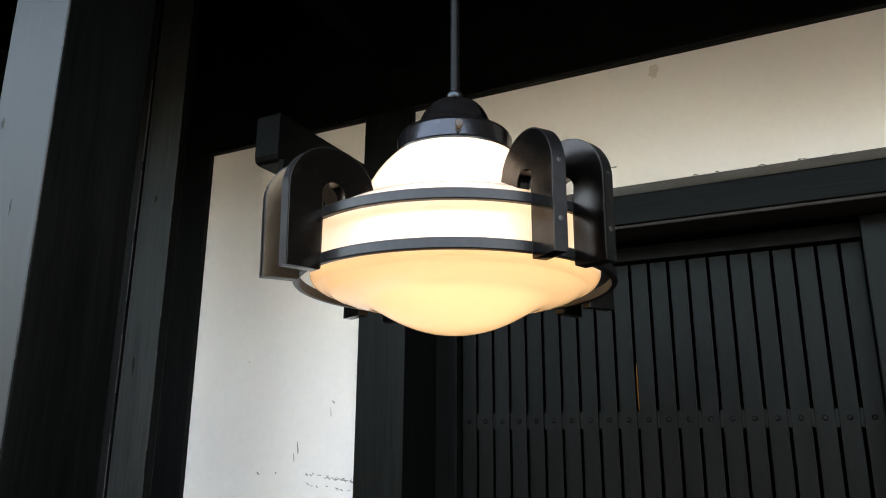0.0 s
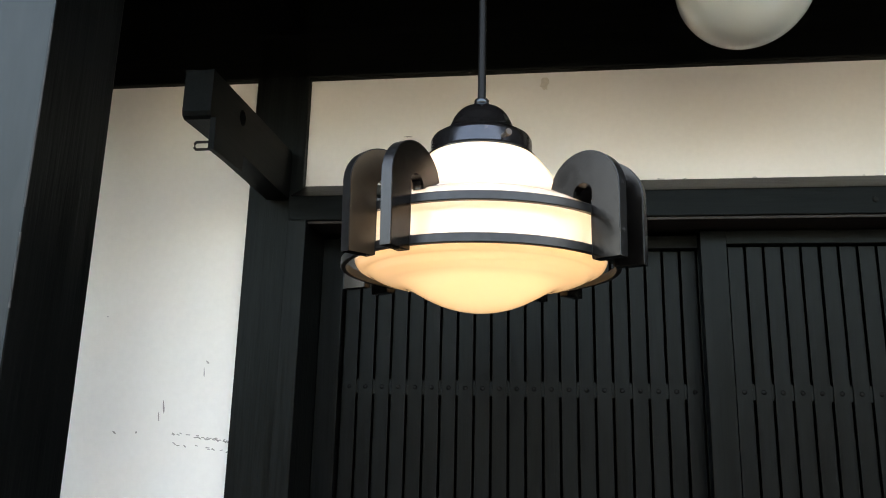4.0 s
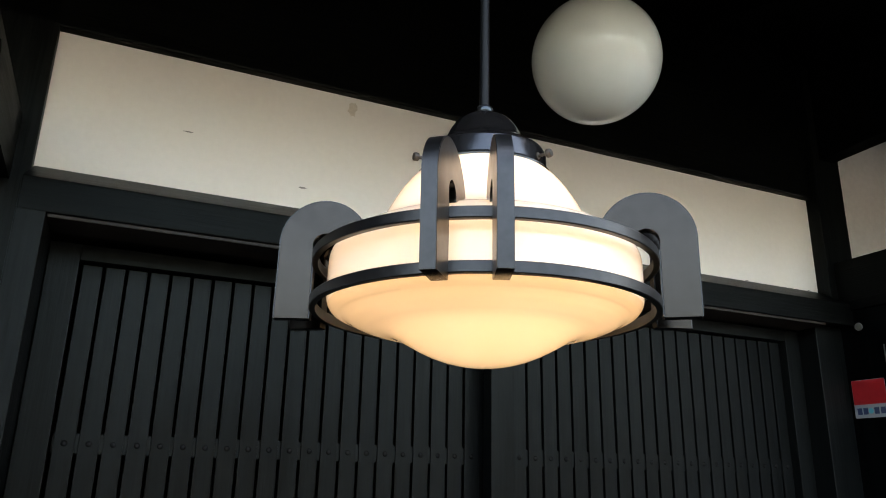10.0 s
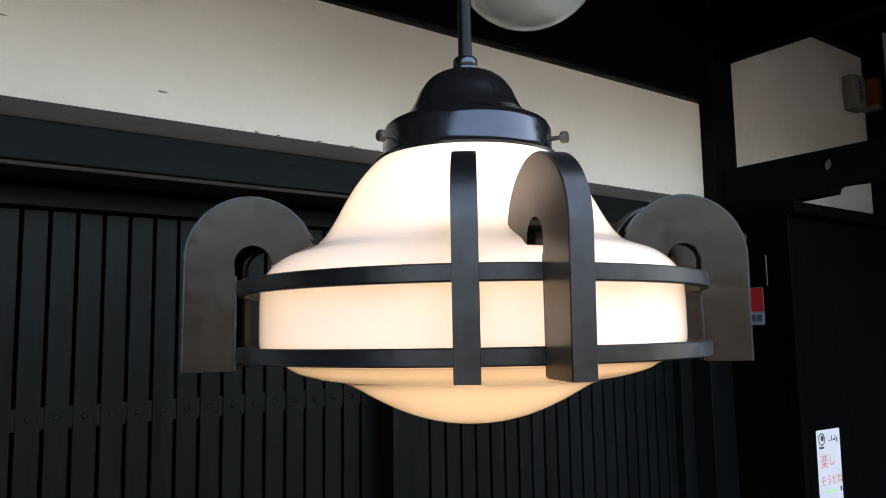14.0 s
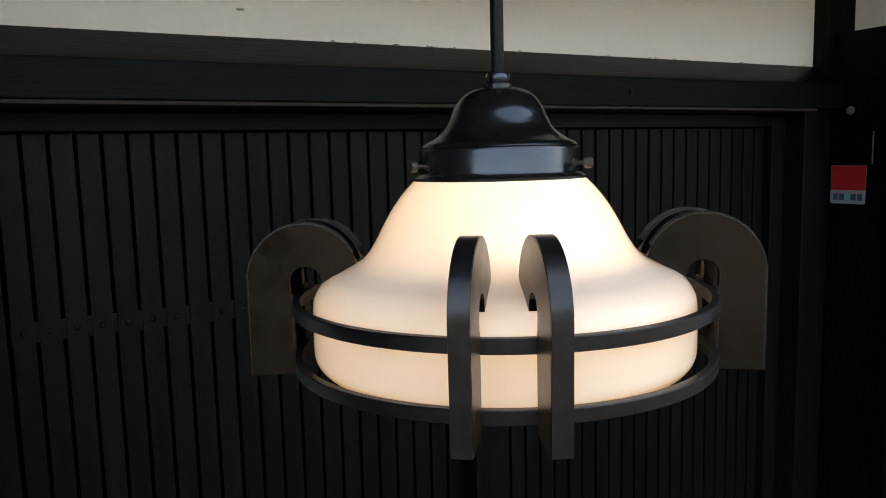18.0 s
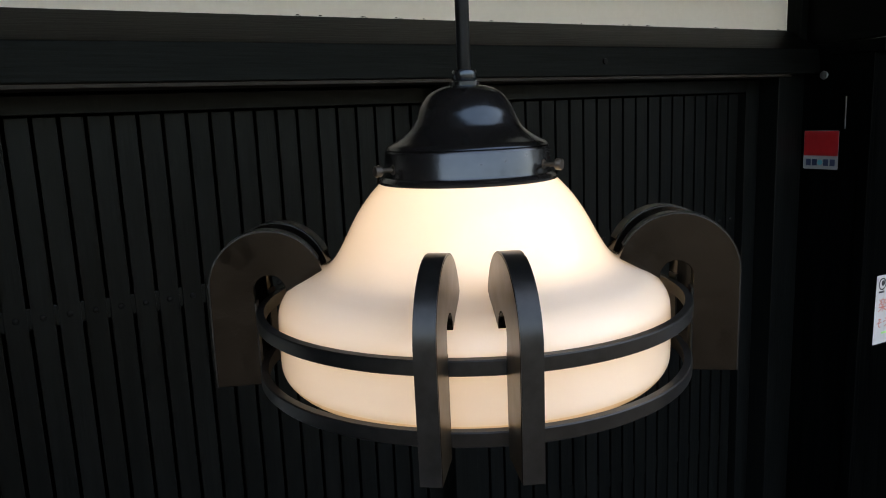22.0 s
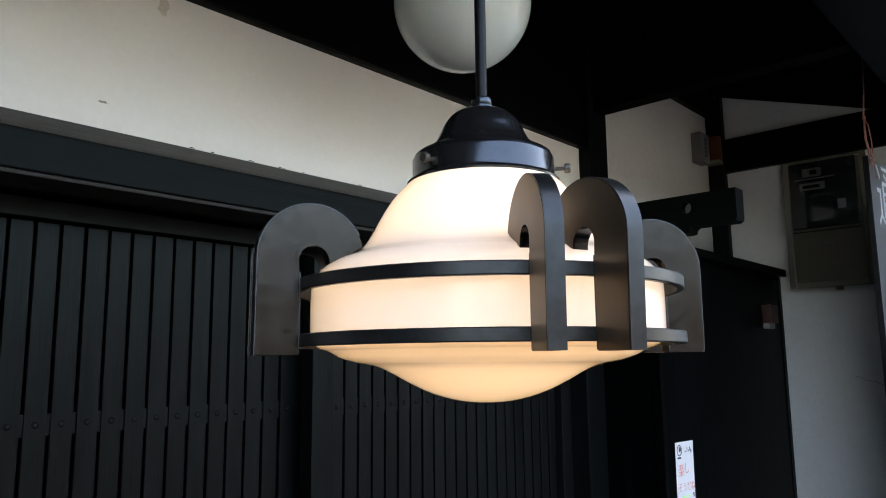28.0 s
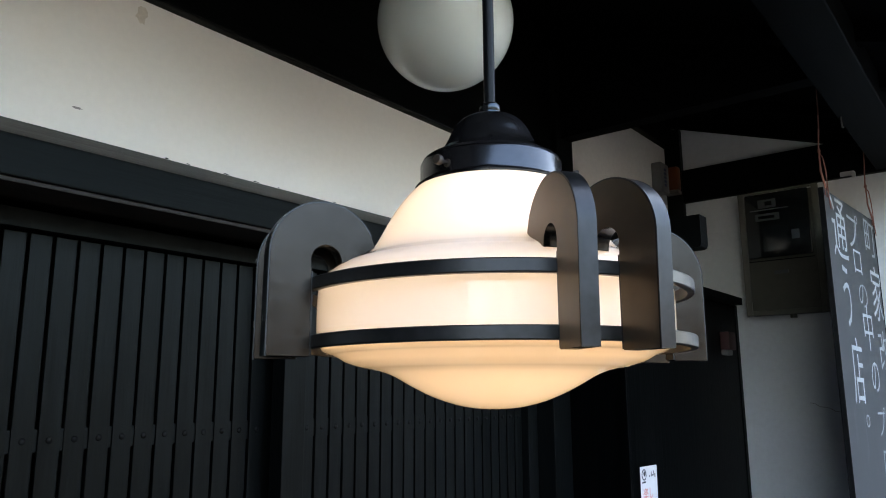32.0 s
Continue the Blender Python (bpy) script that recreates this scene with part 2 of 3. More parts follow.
slate = material("chalky blackboard", (0.017, 0.020, 0.0225), 0.42, grain=(2.0, 2.0, 0.5), vary=0.6, bump=0.1, scale=14, spots=0.5, spot_colour=(0.095, 0.107, 0.114))
chalk = material("white chalk", (0.36, 0.39, 0.40), 0.9, vary=0.2, bump=0.0, scale=90, spec=0.1)
meter_beige = material("beige meter housing", (0.068, 0.066, 0.050), 0.45, vary=0.12, bump=0.05, scale=30)
meter_rim = material("pale beige plastic rim", (0.108, 0.104, 0.083), 0.45, vary=0.15, bump=0.05, scale=30)
meter_glass = material("smoked meter window", (0.010, 0.012, 0.013), 0.12, vary=0.1, bump=0.0)
meter_dial = material("meter dial plate", (0.06, 0.066, 0.07), 0.5, vary=0.1, bump=0.0)
orange_plastic = material("orange plastic lens", (0.11, 0.030, 0.009), 0.35, vary=0.1, bump=0.0)
grey_plastic = material("pale grey plastic", (0.14, 0.14, 0.13), 0.45, vary=0.08, bump=0.0)
cord_red = material("reddish cord", (0.20, 0.08, 0.06), 0.8, vary=0.2, bump=0.1, scale=200)
fence_wood = material("silvered fence boards", (0.105, 0.110, 0.116), 0.7, grain=UP, vary=0.3, bump=0.3, scale=10, spec=0.2)
paving = material("grey stone paving", (0.023, 0.0232, 0.0235), 0.8, vary=0.25, bump=0.3, scale=9, spec=0.3)
dark_room = material("dark inner wall", (0.02, 0.02, 0.02), 0.8, vary=0.2, bump=0.05, scale=8, spec=0.2)
gilt = material("gilt paper", (0.75, 0.45, 0.12), 0.4, metal=0.3, vary=0.4, bump=0.1, scale=60)



def opal(name, through, colour, milk):
    """Opal glass lit from inside: translucent, a little white of its own, with a gloss on top."""
    m = bpy.data.materials.new(name)
    m.use_nodes = True
    nt = m.node_tree
    nt.nodes.remove(nt.nodes["Principled BSDF"])
    tr, di, gl = (nt.nodes.new("ShaderNodeBsdf" + k) for k in ("Translucent", "Diffuse", "Glossy"))
    tr.inputs[0].default_value = (*through, 1)
    di.inputs[0].default_value = (*colour, 1)
    gl.inputs["Roughness"].default_value = 0.07
    a, b = nt.nodes.new("ShaderNodeMixShader"), nt.nodes.new("ShaderNodeMixShader")
    a.inputs[0].default_value = milk
    fr = nt.nodes.new("ShaderNodeFresnel")
    fr.inputs[0].default_value = 1.45
    cloud = nt.nodes.new("ShaderNodeTexNoise")
    cloud.inputs["Scale"].default_value = 9
    soft = nt.nodes.new("ShaderNodeMapRange")
    soft.inputs["To Min"].default_value, soft.inputs["To Max"].default_value = 0.93, 1.05
    tint = nt.nodes.new("ShaderNodeVectorMath")
    tint.operation = "SCALE"
    tint.inputs[0].default_value = through
    co = nt.nodes.new("ShaderNodeTexCoord")
    nt.links.new(co.outputs["Object"], cloud.inputs["Vector"])
    nt.links.new(cloud.outputs["Fac"], soft.inputs["Value"])
    nt.links.new(soft.outputs[0], tint.inputs["Scale"])
    nt.links.new(tint.outputs[0], tr.inputs[0])
    nt.links.new(tr.outputs[0], a.inputs[1])
    nt.links.new(di.outputs[0], a.inputs[2])
    nt.links.new(fr.outputs[0], b.inputs[0])
    nt.links.new(a.outputs[0], b.inputs[1])
    nt.links.new(gl.outputs[0], b.inputs[2])
    nt.links.new(b.outputs[0], nt.nodes["Material Output"].inputs[0])
    return m


opal_lit = opal("lit opal glass", (0.93, 0.89, 0.82), (0.80, 0.78, 0.74), 0.45)
opal_bowl = opal("lit peach opal glass", (0.80, 0.677, 0.505), (0.78, 0.712, 0.622), 0.28)

# ---- building helpers ----


def mesh_of(name, bm, mat, smooth=None):
    me = bpy.data.meshes.new(name)
    bmesh.ops.recalc_face_normals(bm, faces=bm.faces)
    if smooth is not None:
        for f in bm.faces:
            f.smooth = True
        for e in bm.edges:
            if len(e.link_faces) == 2 and e.calc_face_angle(0) > radians(smooth):
                e.smooth = False
    bm.to_mesh(me)
    bm.free()
    me.materials.append(mat)
    return me


def part(name, bm, mat, parent=None, label="", smooth=None):
    """Links a bmesh as one mesh object, under a thing or a part where one is given."""
    ob = new(name, mesh_of(name, bm, mat, smooth))
    if parent:
        ob.parent = parent
    return tagged(ob, label)


def again(ob, parent, m=None):
    """One more object on the same mesh, under parent."""
    o = new(ob.name.split(".")[0], ob.data)
    o.parent = parent
    if m is not None:
        o.matrix_basis = m
    for key in ("label",):
        if key in ob:
            o[key] = ob[key]
    return o


def thing(name, at, label, category, group="", kind=""):
    ob = new(name)
    ob.empty_display_size = 0.05
    ob.location = at
    return tagged(ob, label, category, group, kind)


def box(x0, x1, y0, y1, z0, z1, bevel=0.0, cuts=0):
    bm = bmesh.new()
    bmesh.ops.create_cube(bm, size=1, matrix=Matrix.Translation(((x0 + x1) / 2, (y0 + y1) / 2, (z0 + z1) / 2)) @ Matrix.Diagonal((abs(x1 - x0), abs(y1 - y0), abs(z1 - z0), 1)))
    if bevel:
        bmesh.ops.bevel(bm, geom=bm.edges[:], offset=bevel, segments=2, affect="EDGES", profile=0.6)
    return bm


def prism(points, axis, a, b, bevel=0.0):
    """A flat outline pushed from a to b along an axis. Points are (y, z) for x, (x, z) for y and (x, y) for z."""
    bm = bmesh.new()

    def at(p, d):
        return {"x": (d, p[0], p[1]), "y": (p[0], d, p[1]), "z": (p[0], p[1], d)}[axis]
    lo = [bm.verts.new(at(p, a)) for p in points]
    hi = [bm.verts.new(at(p, b)) for p in points]
    n = len(points)
    bm.faces.new(lo)
    bm.faces.new(hi)
    for i in range(n):
        bm.faces.new((lo[i], lo[(i + 1) % n], hi[(i + 1) % n], hi[i]))
    bmesh.ops.recalc_face_normals(bm, faces=bm.faces)
    if bevel:
        sharp = [e for e in bm.edges if e.calc_face_angle(0) > radians(35)]
        bmesh.ops.bevel(bm, geom=sharp, offset=bevel, segments=2, affect="EDGES", profile=0.6)
    return bm


def lathe(profile, steps=96, closed=False):
    """A profile of (radius, z) turned about the z axis."""
    bm = bmesh.new()
    rings = []
    for r, z in profile:
        if r < 1e-6:
            rings.append([bm.verts.new((0, 0, z))])
        else:
            rings.append([bm.verts.new((r * math.cos(2 * math.pi * i / steps), r * math.sin(2 * math.pi * i / steps), z)) for i in range(steps)])
    pairs = list(zip(rings, rings[1:])) + ([(rings[-1], rings[0])] if closed else [])
    for p, q in pairs:
        for i in range(steps):
            j = (i + 1) % steps
            if len(p) == 1:
                bm.faces.new((p[0], q[i], q[j]))
            elif len(q) == 1:
                bm.faces.new((p[i], p[j], q[0]))
            else:
                bm.faces.new((p[i], p[j], q[j], q[i]))
    return bm


def smooth_profile(points, steps=4):
    """Catmull-Rom through the points of a profile."""
    out = []
    for i in range(len(points) - 1):
        p0, p1, p2, p3 = points[max(i - 1, 0)], points[i], points[i + 1], points[min(i + 2, len(points) - 1)]
        for s in range(steps):
            t = s / steps
            out.append(tuple(0.5 * (2 * b + (c - a) * t + (2 * a - 5 * b + 4 * c - d) * t * t + (3 * b - a - 3 * c + d) * t ** 3) for a, b, c, d in zip(p0, p1, p2, p3)))
    return [(max(r, 0), z) for r, z in out] + [points[-1]]


def tube(points, radius, sides=10):
    """A round bar along a line of points."""
    bm = bmesh.new()
    rings = []
    pts = [Vector(p) for p in points]
    for i, p in enumerate(pts):
        d = (pts[min(i + 1, len(pts) - 1)] - pts[max(i - 1, 0)]).normalized()
        q = d.to_track_quat("Z", "Y").to_matrix()
        rings.append([bm.verts.new(p + q @ Vector((radius * math.cos(2 * math.pi * k / sides), radius * math.sin(2 * math.pi * k / sides), 0))) for k in range(sides)])
    for p, q in zip(rings, rings[1:]):
        for k in range(sides):
            bm.faces.new((p[k], p[(k + 1) % sides], q[(k + 1) % sides], q[k]))
    bm.faces.new(rings[0][::-1])
    bm.faces.new(rings[-1])
    return bm


def structure(name, bm, mat, label, smooth=None, category=""):
    return tagged(part(name, bm, mat, None, label, smooth), kind="structure", category=category)


# ---- the large structure ----
structure("ground", box(-80, 80, -80, 80, -0.2, 0.0), paving, "grey stone paving before the entrance")


def eave(y):
    return 3.156 + 0.333 * (y - 0.94)


FRONT = -0.50
structure("ceiling", prism([(1.2, eave(1.2)), (1.2, eave(1.2) + 0.1), (FRONT, eave(FRONT) + 0.1), (FRONT, eave(FRONT))], "x", -6, 6), near_black, "near-black board ceiling under the sloping eaves")
structure("wall_band", box(-0.640, 1.870, 1.012, 1.16, 2.17, 2.57), plaster, "white plaster band between the lintel and the dark head beam")
structure("wall_left", box(-1.60, -0.79, 1.010, 1.16, 0, 2.60), plaster, "white plaster panel beside the entrance, scuffed low down")
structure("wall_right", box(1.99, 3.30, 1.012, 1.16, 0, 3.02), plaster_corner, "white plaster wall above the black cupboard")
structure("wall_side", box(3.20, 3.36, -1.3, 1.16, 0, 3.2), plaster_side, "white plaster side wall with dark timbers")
# Unseen room shell, added to keep daylight from leaking in behind the doors.
structure("wall_inner", box(-3.4, 3.4, 5.6, 5.7, 0, 3.6), dark_room, "dark back wall of the room behind the doors")
structure("wall_inner_left", box(-3.4, -3.3, 1.16, 5.6, 0, 3.6), dark_room, "unseen dark inner side wall")
structure("wall_inner_right", box(3.3, 3.4, 1.16, 5.6, 0, 3.6), dark_room, "unseen dark inner side wall")
structure("wall_inner_front", box(-3.3, -1.6, 1.172, 1.25, 0, 3.6), dark_room, "unseen dark inner face of the front wall")
structure("floor_inner", box(-3.3, 3.3, 1.20, 5.6, 0.004, 0.02), dark_room, "unseen dark floor of the room behind the doors")
structure("ceiling_inner", box(-3.4, 3.4, 1.0, 5.7, 3.25, 3.40), dark_room, "unseen dark ceiling of the room behind the doors")
# Unseen wall, piers and rail added to shape low light and reflections.
structure("wall_street", box(-30, 30, -7.4, -7.0, 0, 2.7), fence_wood, "unseen wall across the street, shaping reflected light")
for x, w, h in ((-9.5, 1.5, 3.5), (-6.4, 0.5, 4.0), (-4.6, 1.1, 3.2), (-2.9, 0.28, 4.0), (-1.5, 0.6, 3.1), (-0.2, 0.22, 4.0), (0.9, 0.35, 3.3), (2.2, 0.9, 3.8), (4.4, 0.3, 3.2), (6.0, 1.6, 3.7), (9.0, 0.8, 3.2)):
    structure("wall_pier", box(x - w / 2, x + w / 2, -7.46, -6.96, 0, h, 0.01), board_up, "unseen dark pier breaking the sky's reflection")
structure("trim_street_rail", box(-30, 30, -6.95, -6.88, 3.02, 3.12), board_up, "unseen dark rail splitting the sky's reflection")
structure("wall_far_left", box(-2.55, -2.40, -0.9, 1.16, 0, 3.3), dark_room, "dark wall closing the far side of the porch")
structure("trim_head_beam", box(-2.40, 1.99, 0.985, 1.18, 2.555, 3.20, 0.006), beam_al, "black head beam over the plaster band")
structure("trim_right_beam", box(1.99, 3.20, 0.975, 1.18, 3.00, 3.24, 0.006), beam_al, "black beam on top of the white wall")
structure("trim_lintel", prism([(0.878, 2.058), (0.878, 2.132), (0.892, 2.140), (1.014, 2.205), (1.17, 2.205), (1.17, 2.058)], "x", -0.632, 1.862, 0.003), beam_al, "charcoal stained timber lintel with a sloping top")
# Thin added board that carries the brown glow on the lintel's underside.
structure("trim_door_track", box(-0.574, 1.720, 0.884, 0.996, 2.049, 2.0578, 0.002), underside_glow, "thin board under the lintel, browned for lamp glow")
structure("post_entrance_left", box(-0.803, -0.632, 0.985, 1.19, 0, 2.70, 0.004), post_up, "charcoal timber post beside the doors")
structure("trim_jamb_left", box(-0.632, -0.576, 0.872, 1.19, 0, 2.058, 0.003), post_up, "charcoal timber door jamb")
structure("trim_jamb_right", box(1.722, 1.862, 0.93, 1.19, 0, 2.058, 0.003), board_up, "black door jamb in the corner")
structure("post_entrance_right", box(1.862, 2.000, 0.960, 1.19, 0, 3.1, 0.004), board_up, "black corner post beside the doors")
structure("post_front", box(-0.797, -0.645, -0.166, 0.006, 0, 2.72, 0.004), post_up, "charcoal post with a paler street face, carrying the eaves")
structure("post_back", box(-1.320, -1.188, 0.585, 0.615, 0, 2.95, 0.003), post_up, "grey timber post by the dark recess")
# Faces turned to the street take a paler colour than the rest.
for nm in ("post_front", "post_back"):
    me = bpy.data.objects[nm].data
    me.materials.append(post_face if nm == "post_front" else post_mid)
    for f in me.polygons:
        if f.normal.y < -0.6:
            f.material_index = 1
structure("trim_strip", box(-1.372, -1.332, 0.585, 0.64, 0, 2.9, 0.003), post_up, "narrow grey timber strip")
structure("wall_recess", box(-2.40, -1.473, 0.99, 1.17, 0, 3.1), board_up, "black boarding beside the plaster panel")
structure("purlin", box(-2.40, 3.2, -0.142, 0.014, 2.688, 2.86, 0.006), purlin_wood, "black purlin under the eaves")
structure("trim_upper_arm_left", box(-0.742, -0.662, -0.1, 1.0, 2.708, 2.80, 0.004), near_black, "black tie beam under the eaves")
structure("trim_upper_arm_right", box(1.900, 1.976, -0.1, 1.0, 2.708, 3.12, 0.004), near_black, "black tie beam under the eaves")
structure("trim_wainscot", box(3.176, 3.20, -1.28, 0.70, 0.0, 0.833, 0.003), board_up, "black boarded wainscot along the side wall")
structure("trim_side_rail", box(3.165, 3.20, -1.5, 1.01, 2.68, 2.86, 0.003), beam_ay, "black rail across the side wall")
structure("trim_side_post", box(3.16, 3.20, 0.925, 1.012, 0, 3.1, 0.003), board_up, "black timber in the corner of the side wall")
rafter = structure("rafter", prism([(1.2, eave(1.2)), (1.2, eave(1.2) - 0.055), (FRONT, eave(FRONT) - 0.055), (FRONT, eave(FRONT))], "x", -0.025, 0.025, 0.003), near_black, "near-black rafter")
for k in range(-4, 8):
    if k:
        tagged(again(rafter, None, pose(0.45 * k, 0, 0)), "near-black rafter", kind="structure")
    else:
        rafter.matrix_basis = pose(0.0, 0, 0)


def arm(x0, x1, label):
    """A cantilever arm with a notched nose and a peg hole."""
    t = thing("bracket_arm", ((x0 + x1) / 2, 0.97, 2.16), label, "bracket", "bracket arms")
    o = Vector(t.location)
    pts = [(0.414, 2.303), (0.414, 2.200), (0.418, 2.189), (0.428, 2.184), (0.572, 2.186), (0.582, 2.180), (0.588, 2.163), (0.972, 2.150), (0.972, 2.303)]
    hole = [(0.594 + 0.019 * math.cos(a), 2.256 + 0.022 * math.sin(a)) for a in (math.pi / 2 - 2 * math.pi * i / 16 for i in range(17))]
    cut = [(0.594, 2.303)] + hole + [(0.594, 2.303)]     # the outline runs down to the peg hole, round it and back
    pts = pts + cut
    bm = prism([(y - o.y, z - o.z) for y, z in pts], "x", x0 - o.x, x1 - o.x)
    part("beam", bm, beam_ay, t)
    # Pale disc added in place of the plaster showing through the hole.
    peg = part("peg", lathe([(0, 0.0), (0.0185, 0.0), (0.0185, 0.03), (0.016, 0.032), (0, 0.032)], 24), plug_pale, t, "pale plug standing for plaster behind the hole", 40)
    peg.matrix_basis = pose(x1 - 0.006 - o.x if x0 > 0 else x1 - 0.030 - o.x, 0.594 - o.y, 2.256 - o.z, 0, -90, 0) @ Matrix.Diagonal((1.15, 1, 1, 1))
    return t


arm(-0.738, -0.668, "black notched timber arm on the entrance post")
arm(1.895, 1.965, "black notched timber arm with a peg hole")
bm = tube([(0.03, 0, 0), (-0.012, 0, 0), (-0.016, 0, -0.004), (-0.016, 0, -0.014), (-0.012, 0, -0.018), (0.03, 0, -0.018)], 0.0035, 8)
hook = tagged(part("iron_hook", bm, iron, None, "small black iron staple under the arm"), category="hook")
hook.location = (-0.690, 0.43, 2.128)
part("plate", box(0.02, 0.034, -0.008, 0.16, -0.02, 0.058), beam_ay, hook)

# ---- the doors ----
PITCH = 0.0497


def door(name, x0, x1, first, count, face, label, back=0.0):
    """A boarded sliding door: stiles, rails, narrow planks with a bolt each."""
    d = thing(name, ((x0 + x1) / 2, face, 0.02), label, "door", kind="structure")
    o = Vector(d.location)
    p0, p1 = first - PITCH / 2, first + PITCH * (count - 0.5)
    fy, by = face - 0.024, face + 0.022

    def bar(nm, a, b, c, e, y0, y1):
        part(nm, box(a - o.x, b - o.x, y0 - o.y, y1 - o.y, c - o.z, e - o.z, 0.002), board_up, d)
    bar("stile", x0, p0 - 0.004, 0.02, 2.046, fy, by)
    bar("stile", p1 + 0.004, x1, 0.02, 2.046, fy + back, by + back * 0.6)
    bar("top_rail", p0 - 0.004, p1 + 0.004, 2.008, 2.046, fy, by)
    bar("bottom_rail", p0 - 0.004, p1 + 0.004, 0.02, 0.16, fy, by)
    bar("middle_rail", p0, p1, 1.578, 1.622, face + 0.004, by + 0.01)
    bar("lower_rail", p0, p1, 0.80, 0.85, face + 0.004, by + 0.01)
    w = PITCH - 0.0075
    plank = None
    head = None
    for k in range(count):
        x = first + PITCH * k - o.x
        m = pose(x, random.uniform(-0.0008, 0.0008), 0, 0, 0, random.uniform(-0.5, 0.5))
        if plank is None:
            plank = part("plank", box(-w / 2, w / 2, 0, 0.013, 0.165 - o.z, 2.004 - o.z, 0.0015), board_up, d)
            plank.matrix_basis = m
            head = part("bolt", lathe([(0.0068, 0.0), (0.0061, 0.0010), (0.0044, 0.0021), (0.0023, 0.0027), (0, 0.0029)], 14), nail_dark, plank, smooth=60)
            head.matrix_basis = pose(0, 0, 1.600 - o.z, 90, 0, 0)
        else:
            q = again(plank, d, m)
            again(head, q, pose(0, 0, 1.600 - o.z, 90, 0, 0))
    return d


door("door_1", -0.574, 0.605, 0.515 - PITCH * 20, 21, 1.076, "charcoal boarded sliding door with rows of bolts, closed", 0.04)
door("door_2", 0.536, 1.720, 0.635, 21, 1.024, "charcoal boarded sliding door overlapping the other, closed")
# Added glowing shape standing for a gilded thing glimpsed through the door gaps.
lantern = thing("paper_lantern", (-0.629, 4.0, 1.758), "glowing stand-in for a gilded thing deep in the dark room", "lantern")
glow = bpy.data.materials.new("lit amber paper")
glow.use_nodes = True
glow.node_tree.nodes["Principled BSDF"].inputs["Base Color"].default_value = (0.7, 0.4, 0.12, 1)
glow.node_tree.nodes["Principled BSDF"].inputs["Emission Color"].default_value = (1.0, 0.55, 0.15, 1)
glow.node_tree.nodes["Principled BSDF"].inputs["Emission Strength"].default_value = 0.022
gn = glow.node_tree
dapple = gn.nodes.new("ShaderNodeTexNoise")
dapple.inputs["Scale"].default_value = 110
cut_out = gn.nodes.new("ShaderNodeMapRange")
cut_out.inputs["From Min"].default_value, cut_out.inputs["From Max"].default_value = 0.42, 0.60
cut_out.inputs["To Max"].default_value = 0.011
gn.links.new(dapple.outputs["Fac"], cut_out.inputs["Value"])
gn.links.new(cut_out.outputs[0], gn.nodes["Principled BSDF"].inputs["Emission Strength"])
part("paper", lathe(smooth_profile([(0.010, 0.0), (0.014, 0.03), (0.016, 0.15), (0.014, 0.28), (0.010, 0.31)], 4), 24), glow, lantern, "glowing amber stand-in with a dark dappled pattern", 60)
part("cap", lathe([(0, 0.33), (0.014, 0.325), (0.015, 0.308), (0, 0.308)], 24), near_black, lantern)
part("foot", lathe([(0, 0.0), (0.015, 0.002), (0.015, -0.02), (0, -0.02)], 24), near_black, lantern)
part("stand", lathe([(0, -0.02), (0.007, -0.02), (0.007, -1.738), (0.08, -1.748), (0.08, -1.758), (0, -1.758)], 24), near_black, lantern)

# ---- the cupboard in the corner ----
cup = thing("cupboard", (2.52, 0.705, 0), "tall black wooden cupboard beside the doors, closed", "cupboard")
part("body", box(1.846 - 2.52, 0.675, 0.012, 0.235, 0, 2.11, 0.003), cupboard_paint, cup)
part("front_panel", box(1.862 - 2.52, 0.668, 0.0, 0.012, 0.02, 2.095, 0.002), cupboard_paint, cup)
part("top_board", box(1.838 - 2.52, 0.678, -0.034, 0.25, 2.11, 2.146, 0.003), cupboard_paint, cup)
part("corner_strip", box(0.640, 0.676, -0.006, 0.03, 0, 2.108, 0.002), cupboard_paint, cup)
part("corner_strip", box(1.841 - 2.52, 1.861 - 2.52, -0.004, 0.03, 0, 2.108, 0.002), cupboard_paint, cup)

# ---- the pendant lamp ----
lamp = thing("pendant_lamp", (LAMP.x, LAMP.y, 2.010), "lit opal glass pendant lamp in a black cage of hooked fins", "lamp")
Z0 = 2.010


def up(profile):
    return [(r, z - Z0) for r, z in profile]


part("rod", lathe(up([(0, 2.70), (0.0066, 2.70), (0.0066, 2.006), (0, 2.006)]), 20), rod_metal, lamp, "dark enamelled hanging rod", 40)
part("collar", lathe(up([(0.0066, 2.016), (0.0105, 2.016), (0.0118, 2.014), (0.0118, 2.008), (0.0105, 2.006), (0.0142, 2.005), (0.0142, 2.001), (0.010, 1.999)]), 32), cap_metal, lamp, "", 40)
cap = smooth_profile([(0.010, 2.0018), (0.0230, 2.0001), (0.0351, 1.9937), (0.0441, 1.982), (0.0496, 1.970), (0.0550, 1.961), (0.0644, 1.9535), (0.0748, 1.9480)], 5)
part("cap", lathe(up(cap + [(0.0772, 1.9462), (0.0782, 1.9440), (0.0765, 1.9425), (0.074, 1.943)])), cap_metal, lamp, "dark lacquered domed metal cap", 35)
part("gallery", lathe(up([(0.074, 1.943), (0.0788, 1.9428), (0.0800, 1.9405), (0.0800, 1.9205), (0.0808, 1.9185), (0.0845, 1.9165), (0.0862, 1.9145), (0.0858, 1.9120), (0.0835, 1.9110), (0.0800, 1.9120), (0.0775, 1.930), (0.074, 1.943)])), gallery_metal, lamp, "dark metal gallery ring holding the glass", 35)
